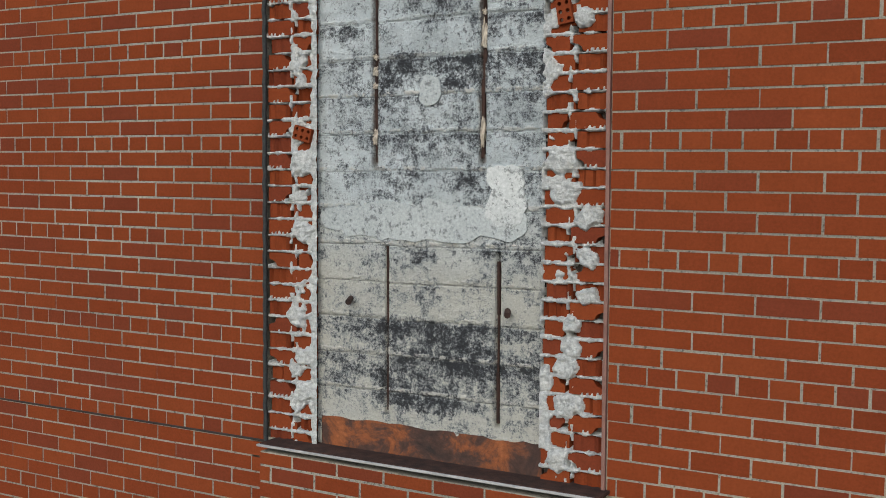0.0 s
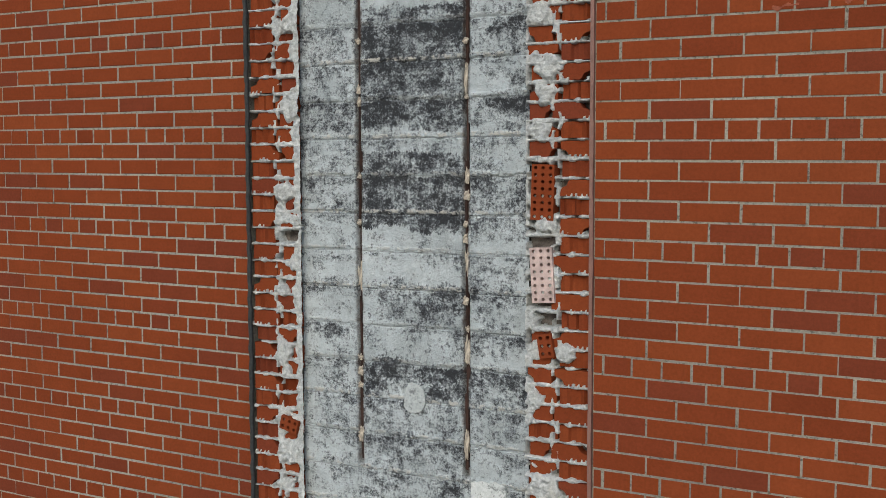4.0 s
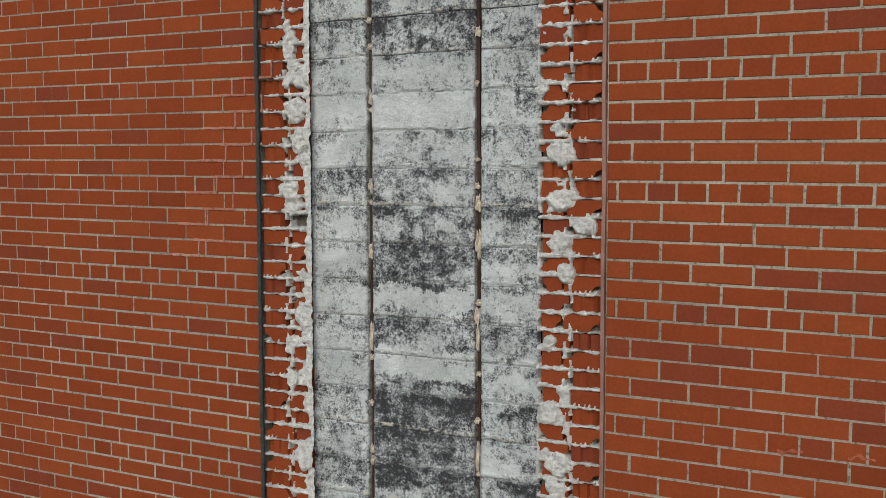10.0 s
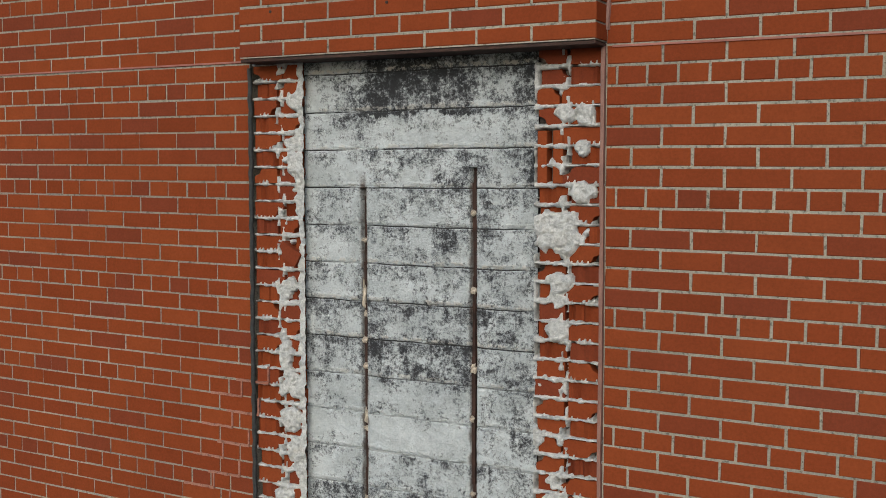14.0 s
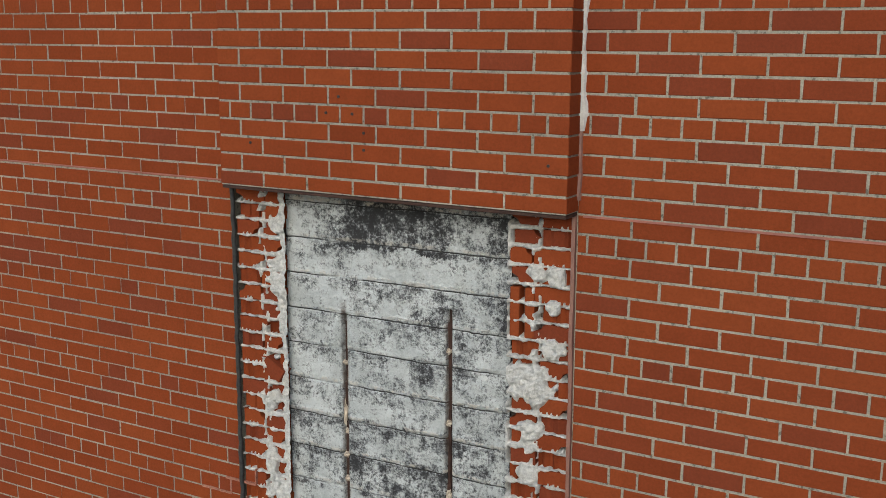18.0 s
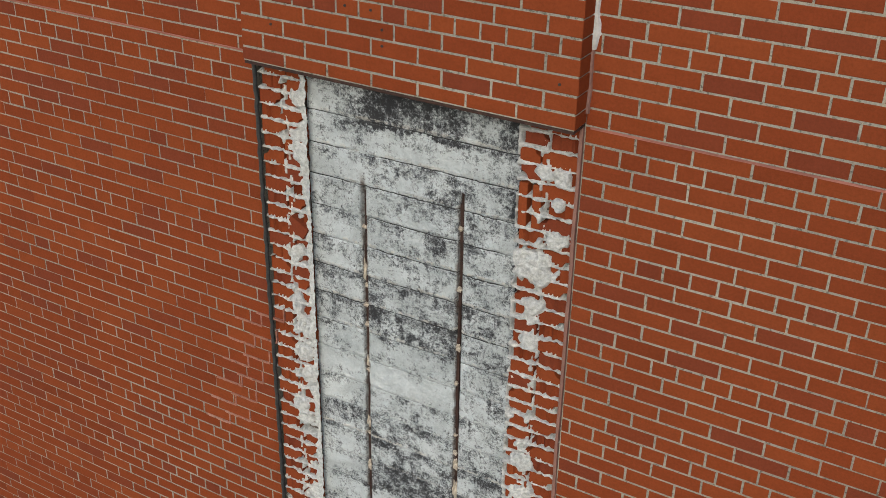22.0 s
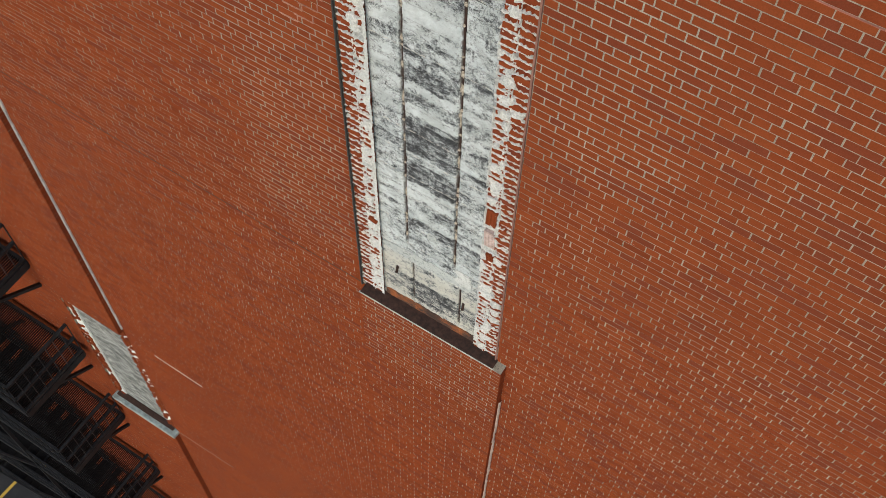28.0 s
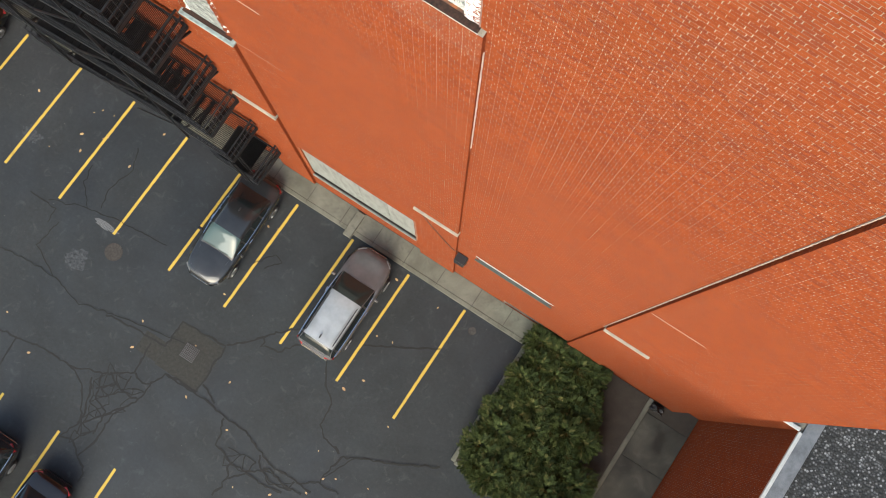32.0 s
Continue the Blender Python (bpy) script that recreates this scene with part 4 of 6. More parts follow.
PANEL_WHITE = m.done(m.mix(0.2, m.ramp(s1, (0.30, (0.04, 0.045, 0.05)), (0.37, (0.11, 0.115, 0.11)), (0.50, (0.17, 0.178, 0.168)), (0.75, (0.225, 0.232, 0.22))), m.ramp(s2, (0.3, 0.3), (0.7, 0.7)), "OVERLAY"), s2, 0.002)
panel = empty("wall_panel", label="large stained white panel set into the brick wall above the walk", category="panel", kind="structure")
x0, x1, z0, z1 = PANEL
for i in range(4):
    a, b = x0 + (x1 - x0) * i / 4, x0 + (x1 - x0) * (i + 1) / 4
    part("panel_sheet", box(bmesh.new(), a + 0.008, b - 0.008, 0.05, 0.10, z0 + 0.5, z1, 0.004), PANEL_WHITE, panel)
# back and block coloured near-black as shade in the gap under the sheets
part("panel_back", boxed(x0, x1, 0.12, 0.4, z0, z1), GAP_SHADE, panel)
part("gap_shelf", boxed(x0, x1, 0.016, 0.12, z0, z0 + 0.1), GAP_SHADE, panel)
part("pale_sill", box(bmesh.new(), x0, x1, -0.05, 0.015, z0, z0 + 0.12, 0.006), PANEL_WHITE, panel, "pale grey metal sill strip")

WHITE_METAL = plain("white_painted_metal", (0.36, 0.365, 0.355), 0.45, 0, 0.12, 5)
GLASS = Mat("window_glass", 0.06).done((0.02, 0.025, 0.03))
win = empty("window_1", label="low wide window with a grey metal frame high in the brick wall", category="window", kind="structure")
x0, x1, z0, z1 = WINDOW
part("window_sill", box(bmesh.new(), x0 - 0.04, x1 + 0.04, -0.05, 0.1, z0 - 0.02, z0 + 0.05, 0.006), plain("dark_green_metal", (0.045, 0.055, 0.05), 0.6), win, "dark green metal sill")
for k in range(4):
    a, b = x0 + (x1 - x0) * k / 4, x0 + (x1 - x0) * (k + 1) / 4
    bm = bmesh.new()
    for q in ((a, a + 0.04, z0 + 0.06, z1), (b - 0.04, b, z0 + 0.06, z1), (a + 0.04, b - 0.04, z0 + 0.06, z0 + 0.11), (a + 0.04, b - 0.04, z1 - 0.05, z1)):
        box(bm, q[0], q[1], 0.05, 0.10, q[2], q[3])
    fr = part("window_frame", bm, FLASH, win)
    part("pane", boxed(a + 0.04, b - 0.04, 0.075, 0.082, z0 + 0.11, z1 - 0.05), GLASS, fr)
part("lintel", box(bmesh.new(), x0 - 0.03, x1 + 0.03, -0.02, 0.1, z1 - 0.01, z1 + 0.02, 0.004), FLASH, win, "grey metal head strip")
# near-black sheet paints the unlit room behind the panes
part("dark_room", boxed(x0, x1, 0.2, 0.4, z0, z1), GAP_SHADE, win)
vent = empty("vent_hood", (0.50, -0.02, 3.1), label="black louvred vent hood with a hanging cable on the brick wall", category="vent")
bm = bmesh.new()
box(bm, -0.2, 0.2, -0.30, 0.0, 0.0, 0.5, 0.01)
part("hood", bm, plain("black_paint", (0.015, 0.015, 0.016), 0.5), vent)
for k in range(5):
    part("louvre_blade", bar(bmesh.new(), (-0.18, -0.31, 0.07 + k * 0.09), (0.18, -0.31, 0.07 + k * 0.09), 0.05, 0.012), plain("black_blade", (0.02, 0.02, 0.022), 0.4), vent)
cu = bpy.data.curves.new("cable", "CURVE")
cu.dimensions, cu.bevel_depth = "3D", 0.012
sp = cu.splines.new("POLY")
pts = [(0.1, -0.1, 0.0), (0.22, -0.08, -0.4), (0.12, -0.06, -0.9), (0.2, -0.05, -1.3)]
sp.points.add(len(pts) - 1)
for p_, c_ in zip(sp.points, pts):
    p_.co = (*c_, 1)
cu.materials.append(BLACK_ROD)
cable = new("cable", cu)
cable.parent = vent
cu = bpy.data.curves.new("wire", "CURVE")
cu.dimensions, cu.bevel_depth = "3D", 0.010
sp = cu.splines.new("POLY")
pts = [(-1.10, -0.12, 7.75), (-0.75, -0.13, 6.5), (-0.30, -0.13, 5.3), (0.10, -0.13, 4.3), (0.34, -0.05, 3.7)]
sp.points.add(len(pts) - 1)
for p_, c_ in zip(sp.points, pts):
    p_.co = (*c_, 1)
cu.materials.append(BLACK_ROD)
tagged(new("wall_wire", cu), label="thin dark wire running down the brick pilaster", category="wire")
lou = empty("louvre_1", label="dark metal louvre low in the brick wall", category="louvre", kind="structure")
x0, x1, z0, z1 = LOUVRE
# the shade behind the blades is a near-black backing
part("louvre_back", boxed(x0, x1, 0.1, 0.4, z0, z1), GAP_SHADE, lou)
GUN = plain("dark_grey_metal", (0.06, 0.062, 0.065), 0.5, 0.4)
part("louvre_frame", box(box(boxed(x0, x1, -0.01, 0.1, z1 - 0.05, z1), x0, x0 + 0.05, -0.01, 0.1, z0, z1 - 0.05), x1 - 0.05, x1, -0.01, 0.1, z0, z1 - 0.05), GUN, lou)
for k in range(7):
    z = z0 + 0.06 + k * 0.105
    part("louvre_blade", bar(bmesh.new(), (x0 + 0.05, 0.04, z), (x1 - 0.05, 0.04, z), 0.012, 0.09), GUN, lou)

# ---- ground: asphalt lot, walk, kerbs; what follows is built on z = 0 and set down on the lot at the end ----
above = set(scene.objects)
m = Mat("sealed_asphalt", 0.7)
g1, g2, g3 = m.noise(220, 3, 0.7), m.noise(0.55, 5, 0.6), m.noise(0.14, 4, 0.55, warp=1.2)
base = m.mix(m.ramp(g2, (0.35, 0.0), (0.7, 1.0)), (0.0108, 0.0137, 0.0153), (0.0175, 0.0220, 0.0246))
base = m.mix(m.ramp(g3, (0.52, 0.0), (0.70, 0.5)), base, (0.030, 0.034, 0.037))
base = m.mix(0.5, base, m.ramp(m.noise(7, 6, 0.8), (0.35, 0.3), (0.65, 0.7)), "OVERLAY")
base = m.mix(m.ramp(m.noise(2.3, 6, 0.75, warp=0.8), (0.56, 0.0), (0.70, 0.6)), base, (0.044, 0.050, 0.051))
base = m.mix(m.ramp(m.voronoi(1.7), (0.018, 0.7), (0.03, 0.0)), base, (0.16, 0.16, 0.15))
base = m.mix(m.ramp(m.voronoi(6.0), (0.05, 0.5), (0.09, 0.0)), base, (0.05, 0.054, 0.055))
base = m.mix(0.45, base, m.ramp(g1, (0.3, 0.25), (0.7, 0.75)), "OVERLAY")
ASPHALT = m.done(base, g1, 0.004, 0.5, rough=m.ramp(g3, (0.35, 0.5), (0.6, 0.8)))
tagged(part("ground", boxed(-1500, 1500, -1500, 1500, -0.6, 0.0), ASPHALT), label="dark sealed asphalt of the car park with cracks and stains", category="asphalt", kind="structure")
m = Mat("worn_concrete_walk", 0.9)
g1, g2, g3 = m.noise(150, 4, 0.7), m.noise(1.2, 5, 0.65), m.noise(5, 4, 0.6)
base = m.mix(m.ramp(g2, (0.35, 0.0), (0.65, 1.0)), (0.098, 0.100, 0.078), (0.160, 0.160, 0.128))
base = m.mix(m.ramp(g3, (0.55, 0.0), (0.75, 0.5)), base, (0.06, 0.060, 0.046))
WALK = m.done(m.mix(0.35, base, m.ramp(g1, (0.3, 0.25), (0.7, 0.75)), "OVERLAY"), g1, 0.003, 0.5)
walkway = empty("pavement", label="narrow worn concrete walk with slab joints along the wall", category="pavement", kind="structure")
part("walk_bed", boxed(-26.0, 4.02, -0.92, 0.0, -0.1, 0.11), GAP_SHADE, walkway)
r3 = random.Random(31)
x = -26.0
while x < 4.0:
    w = min(r3.uniform(1.35, 1.65), 4.02 - x)
    part("slab", box(bmesh.new(), x + 0.006, x + w - 0.006, -0.78, -0.004, 0.1, 0.125 + r3.uniform(-0.004, 0.006), 0.006), WALK, walkway)
    part("kerb_stone", box(bmesh.new(), x + 0.004, x + w - 0.004, -0.96, -0.79, -0.1, 0.135 + r3.uniform(-0.004, 0.004), 0.012), WALK, walkway)
    x += w
tagged(part("wheel_stop", box(bmesh.new(), -4.28, -3.93, -1.16, -0.06, 0.0, 0.24, 0.02), WALK), label="low concrete block across the walk", category="concrete block")

YELLOW_M = Mat("worn_yellow_paint", 0.75)
g1, g2 = YELLOW_M.noise(30, 5, 0.75), YELLOW_M.noise(2.0, 3, 0.6)
YELLOW = YELLOW_M.done(YELLOW_M.mix(YELLOW_M.ramp(YELLOW_M.math("ADD", YELLOW_M.math("MULTIPLY", g1, 0.6), YELLOW_M.math("MULTIPLY", g2, 0.4)), (0.56, 0.0), (0.66, 0.8)), (0.50, 0.35, 0.055), (0.05, 0.045, 0.03)), g1, 0.001)


def stripe(x, y0, y1, w=0.11, slant=0.0):
    bm = bmesh.new()
    n = 26
    L, R = [], []
    for i in range(n + 1):
        y = y0 + (y1 - y0) * i / n
        x_ = x + slant * (1 - i / n)
        L.append(bm.verts.new((x_ - w / 2 + 0.012 * noise.noise((y * 5, x, 0)), y, 0.005)))
        R.append(bm.verts.new((x_ + w / 2 + 0.012 * noise.noise((y * 5, x, 9)), y, 0.005)))
    for i in range(n):
        bm.faces.new((L[i], R[i], R[i + 1], L[i + 1]))
    ret = bmesh.ops.extrude_face_region(bm, geom=bm.faces[:])
    bmesh.ops.translate(bm, vec=(0, 0, -0.004), verts=[v for v in ret["geom"] if isinstance(v, bmesh.types.BMVert)])
    return tagged(part("parking_line", bm, YELLOW), label="worn yellow painted parking line on the asphalt", category="parking line", group="yellow parking lines", kind="structure")


for i in range(10):
    stripe(1.36 - 2.655 * (9 - i), -1.06 - 0.03 * (9 - i), -6.12, slant=0.06 + 0.03 * (9 - i))
for i in range(6):
    stripe(-14.55 + 2.66 * i, -13.55, -18.6)

# iron drain in its asphalt patch, and covers
PATCH = plain("patched_asphalt", (0.022, 0.022, 0.019), 0.85, 0, 0.3, 9)
tagged(part("asphalt_patch", box(bmesh.new(), -7.62, -5.62, -9.42, -7.45, -0.05, 0.006), PATCH), label="square brownish asphalt patch round the drain", category="asphalt patch", kind="structure")
tagged(part("asphalt_patch", box(bmesh.new(), -8.6, -7.63, -9.35, -8.5, -0.05, 0.005), PATCH), label="small brownish asphalt patch beside the drain", category="asphalt patch", kind="structure")
IRON = plain("cast_iron", (0.10, 0.10, 0.104), 0.7, 0.1, 0.3, 20)
drain = empty("storm_drain", (-6.71, -8.33, 0.006), label="square cast-iron storm drain grate in the asphalt", category="drain")
# flat dark plate coloured as the shade below the grate
part("pit", boxed(-0.3, 0.3, -0.28, 0.28, -0.002, 0.003), GAP_SHADE, drain)
for k in range(9):
    q = -0.28 + k * 0.07
    part("grate_bar", bar(bmesh.new(), (q, -0.29, 0.012), (q, 0.29, 0.012), 0.018, 0.018), IRON, drain)
    part("grate_bar", bar(bmesh.new(), (-0.29, q, 0.013), (0.29, q, 0.013), 0.018, 0.016), IRON, drain)


def cover(x, y, r_, material, label):
    bm = bmesh.new()
    bmesh.ops.create_cone(bm, cap_ends=True, segments=40, radius1=r_, radius2=r_, depth=0.02)
    top = [f for f in bm.faces if f.normal.z > 0.9]
    bmesh.ops.inset_region(bm, faces=top, thickness=r_ * 0.12, depth=-0.004)
    ob = part("manhole_cover", bm, material)
    ob.location = (x, y, 0.002)
    tagged(ob, label=label, category="manhole cover")


cover(-11.5, -6.7, 0.36, plain("old_iron_cover", (0.045, 0.04, 0.035), 0.7, 0.3, 0.4, 12), "round rusty manhole cover in the asphalt")
cover(2.1, -1.6, 0.16, plain("small_cover", (0.05, 0.048, 0.045), 0.8, 0.2, 0.4, 12), "small round cover in the asphalt")
GREY_STAIN = plain("pale_dust", (0.040, 0.045, 0.050), 0.95, 0, 0.6, 9)


def blotch(x, y, rx, ry, material, label, seed, z=0.004):
    bm = bmesh.new()
    pts = []
    for k in range(36):
        a = k * math.tau / 36
        d = 1 + 0.5 * noise.noise((math.cos(a) * 1.6 + seed, math.sin(a) * 1.6, seed)) + 0.3 * noise.noise((math.cos(a) * 5, math.sin(a) * 5, seed))
        pts.append(bm.verts.new((x + rx * d * math.cos(a), y + ry * d * math.sin(a), z)))
    bm.faces.new(pts)
    return tagged(part("stain", bm, material), label=label, category="stain", kind="structure")


blotch(-12.55, -7.75, 0.45, 0.4, GREY_STAIN, "pale dusty stain on the asphalt", 1)
blotch(-12.4, -6.0, 0.55, 0.14, plain("crushed_patch", (0.10, 0.105, 0.11), 0.9, 0, 0.6, 25), "broken pale patch in the asphalt", 2)
blotch(-17.0, -4.6, 0.5, 0.25, GREY_STAIN, "pale dusty stain on the asphalt", 3)
CRACK = plain("crack_sealer", (0.0060, 0.0055, 0.0048), 0.7, 0, 0.3, 8)


def crack(points, w, seed, rough_=0.12):
    """A tar-filled crack that wanders through the given points."""
    r_ = random.Random(seed)
    path, level = [], 0.0070 + 0.0005 * (seed % 23)
    for (ax, ay), (bx, by) in zip(points, points[1:]):
        n = max(2, int(math.hypot(bx - ax, by - ay) / 0.14))
        for i in range(n):
            f = i / n
            path.append((ax + (bx - ax) * f + rough_ * noise.noise((ax + f * 6, seed, by)), ay + (by - ay) * f + rough_ * noise.noise((bx, seed + f * 6, ay))))
    path.append(points[-1])
    bm = bmesh.new()
    L, R = [], []
    for i, p in enumerate(path):
        a, b = path[max(0, i - 1)], path[min(len(path) - 1, i + 1)]
        dx, dy = b[0] - a[0], b[1] - a[1]
        ln = math.hypot(dx, dy) or 1
        ww = 1.9 * w * (0.5 + 0.7 * abs(noise.noise((p[0] * 3, p[1] * 3, seed))) ) * r_.uniform(0.75, 1.2)
        L.append(bm.verts.new((p[0] - dy / ln * ww, p[1] + dx / ln * ww, level)))
        R.append(bm.verts.new((p[0] + dy / ln * ww, p[1] - dx / ln * ww, level)))
    for i in range(len(path) - 1):
        bm.faces.new((L[i], R[i], R[i + 1], L[i + 1]))
    return tagged(part("asphalt_crack", bm, CRACK), label="dark tar-sealed crack wandering over the asphalt", category="crack", group="cracks in the asphalt", kind="structure")

CRACKS = (
    [(-10.37, -8.88), (-9.07, -8.72), (-7.64, -8.64)],
    [(-13.57, -11.62), (-12.70, -11.52), (-11.76, -11.29), (-10.35, -11.28), (-9.10, -10.85), (-8.07, -10.12)],
    [(-10.35, -11.28), (-9.54, -11.58), (-8.77, -12.80), (-9.08, -13.65)],
    [(-12.74, -11.46), (-12.68, -12.18), (-12.66, -12.84)],
    [(-7.28, -10.13), (-7.34, -10.91), (-7.86, -11.91), (-7.81, -13.06), (-8.08, -13.96)],
    [(-9.31, -11.21), (-8.84, -12.39), (-8.59, -13.27)],
    [(-9.10, -10.85), (-8.76, -11.75), (-8.15, -11.95), (-8.06, -12.93)],
    [(-8.10, -10.29), (-8.05, -11.00), (-8.51, -11.45)],
    [(-8.45, -10.88), (-8.98, -11.45)],
    [(-8.56, -12.66), (-8.07, -12.05), (-7.55, -11.27)],
    [(-8.48, -13.20), (-8.03, -12.76)],
    [(-9.08, -13.65), (-8.55, -13.53), (-8.08, -13.96)],
    [(-8.87, -10.63), (-8.45, -10.88), (-8.05, -11.00), (-7.34, -10.91)],
    [(-8.07, -10.12), (-7.60, -10.34), (-7.28, -10.13)],
    [(-8.08, -13.96), (-7.58, -14.22), (-7.50, -14.75)],
    [(-7.28, -10.13), (-7.02, -9.51), (-5.72, -9.50), (-4.76, -9.55), (-4.14, -9.67), (-3.17, -9.63), (-2.32, -9.97), (-1.42, -10.19), (-0.37, -10.17), (0.25, -10.20)],
    [(-5.58, -9.03), (-4.78, -9.41)],
    [(-4.14, -9.67), (-3.83, -10.65), (-2.99, -10.98), (-2.75, -11.55), (-2.88, -12.35)],
    [(-2.99, -10.98), (-2.29, -10.90), (-1.59, -10.37), (-0.72, -10.54), (-0.03, -10.45)],
    [(-2.25, -10.07), (-1.86, -10.54), (-1.21, -10.71), (-0.41, -10.55)],
    [(-2.75, -11.55), (-2.26, -10.95), (-1.63, -10.98), (-0.69, -10.81)],
    [(-0.27, -10.10), (0.31, -9.73), (1.18, -9.68)],
    [(0.31, -9.73), (0.45, -8.48), (0.92, -8.17), (2.17, -7.67), (3.89, -6.67)],
    [(0.38, -8.38), (-0.49, -8.20), (-0.87, -7.86), (-0.95, -6.95), (-1.58, -6.46), (-2.06, -5.64)],
    [(-5.67, -7.34), (-4.77, -6.41), (-3.98, -5.52), (-3.48, -5.12)],
    [(-4.59, -6.22), (-4.48, -6.60), (-3.86, -6.38), (-3.16, -5.60)],
    [(-1.19, -4.41), (0.24, -3.56), (1.44, -2.86)],
    [(-7.64, -8.64), (-7.60, -7.47), (-5.67, -7.34), (-5.61, -9.43), (-7.02, -9.51)],
    [(-8.20, -8.84), (-8.07, -10.12)],
    [(0.33, -9.43), (0.96, -8.22)],
    [(-14.88, -6.37), (-13.40, -5.82), (-12.04, -5.58), (-9.87, -5.33)],
    [(-13.40, -5.82), (-14.11, -5.04), (-14.24, -4.29)],
    [(-12.93, -5.52), (-13.12, -4.67), (-12.76, -3.61), (-13.12, -2.72)],
    [(-15.72, -6.49), (-14.45, -6.50), (-14.39, -7.15)],
    [(-15.55, -8.99), (-14.01, -8.80), (-12.91, -8.78), (-11.56, -9.11), (-10.17, -8.75), (-7.07, -8.13)],
    [(-12.91, -8.78), (-14.22, -8.13), (-14.01, -6.90)],
    [(-6.64, -4.06), (-6.07, -3.29), (-5.69, -3.45), (-6.13, -4.00)],
)
for i, line in enumerate(CRACKS):
    crack(line, 0.030 if i < 29 else 0.018, i, 0.10)

# webs of fine cracks between the main ones
r8 = random.Random(88)
count = 100
for cx, cy, length, wide0, wide1, turn, step in ((-8.2, -10.5, 3.3, 1.0, 0.25, -98, 0.40), (-3.3, -10.8, 3.0, 0.5, 0.2, 8, 0.40)):
    ca, sa = math.cos(radians(turn)), math.sin(radians(turn))
    nodes = {}
    for i in range(int(length / step) + 1):
        half = wide0 + (wide1 - wide0) * i * step / length
        for j in range(-3, 4):
            v = (j + 0.5 * (i % 2)) * step
            if abs(v) <= half:
                u = i * step + r8.uniform(-0.13, 0.13)
                v += r8.uniform(-0.13, 0.13)
                nodes[i, j] = (cx + u * ca - v * sa, cy + u * sa + v * ca)
    for (i, j), q in nodes.items():
        for key in ((i, j + 1), (i + 1, j), (i + 1, j + (1 if i % 2 else -1))):
            if key in nodes and r8.random() < 0.74:
                crack([q, nodes[key]], 0.017, count, 0.07)
                count += 1

# ---- planting bed with clipped yews, second path, low wing ----
SOIL_M = Mat("dark_soil", 0.95)
g1, g2 = SOIL_M.noise(40, 5, 0.75), SOIL_M.noise(3, 4, 0.6)
SOIL = SOIL_M.done(SOIL_M.mix(SOIL_M.ramp(g1, (0.62, 0.0), (0.72, 0.7)), SOIL_M.mix(g2, (0.034, 0.029, 0.023), (0.070, 0.060, 0.048)), (0.24, 0.23, 0.20)), g1, 0.02, 0.8)
tagged(part("planting_bed", box(bmesh.new(), 4.25, 9.32, -6.15, -0.01, -0.05, 0.10, 0.01), SOIL), label="bare dark soil bed with grit between the kerbs", category="soil bed", kind="structure")
for name, q in (("kerb", (4.08, 4.26, -6.22, -0.02)), ("kerb", (9.30, 9.48, -9.0, -0.02))):
    tagged(part(name, box(bmesh.new(), *q, -0.05, 0.16, 0.015), WALK), label="narrow weathered concrete kerb of the planting bed", category="kerb", group="kerbs of the planting bed", kind="structure")
tagged(part("kerb", box(bmesh.new(), 4.26, 9.3, -6.30, -6.15, -0.05, 0.15, 0.015), WALK), label="narrow weathered concrete kerb of the planting bed", category="kerb", group="kerbs of the planting bed", kind="structure")
m = Mat("damp_concrete_path", 0.6)
g1, g2 = m.noise(0.9, 5, 0.6, warp=0.5), m.noise(120, 3, 0.7)
DAMP = m.done(m.mix(0.3, m.ramp(g1, (0.38, (0.036, 0.036, 0.028)), (0.52, (0.060, 0.060, 0.047)), (0.66, (0.095, 0.094, 0.075))), m.ramp(g2, (0.3, 0.3), (0.7, 0.7)), "OVERLAY"), g2, 0.002, 0.4, rough=m.ramp(g1, (0.35, 0.35), (0.6, 0.85)))
path2 = empty("side_path", label="damp stained concrete path beside the low brick wing", category="path", kind="structure")
for k in range(5):
    y1 = -0.55 - k * 1.9
    part("slab", box(bmesh.new(), 9.49, 11.34, y1 - 1.885, y1, -0.05, 0.06, 0.008), DAMP, path2)
part("gravel_strip", box(bmesh.new(), 9.49, 11.34, -0.54, 0.3, -0.05, 0.05), SOIL, path2)
cover(10.55, -2.55, 0.17, IRON, "small round iron cover in the concrete path")
bag = part("rubbish_bag", lump_mesh("rubbish_bag", 77, 0.9), None)
bag.data.materials.clear()
bag.data.materials.append(plain("black_plastic", (0.012, 0.012, 0.013), 0.3))
bag.scale, bag.location = (0.26, 0.22, 0.2), (9.75, -0.28, 0.2)
tagged(bag, label="crumpled black plastic bag on the gravel", category="bag")

NEEDLE_M = Mat("yew_needles", 0.7)
NEEDLE_M.bsdf.inputs["Specular IOR Level"].default_value = 0.15
rnd_ = NEEDLE_M.node("ShaderNodeNewGeometry").outputs["Random Per Island"]
NEEDLES = NEEDLE_M.done(NEEDLE_M.ramp(rnd_, (0.0, (0.016, 0.027, 0.008)), (0.45, (0.036, 0.054, 0.015)), (0.8, (0.066, 0.084, 0.024)), (1.0, (0.12, 0.112, 0.038))))
BARK = plain("brown_bark", (0.07, 0.05, 0.035), 0.9, 0, 0.4, 20)


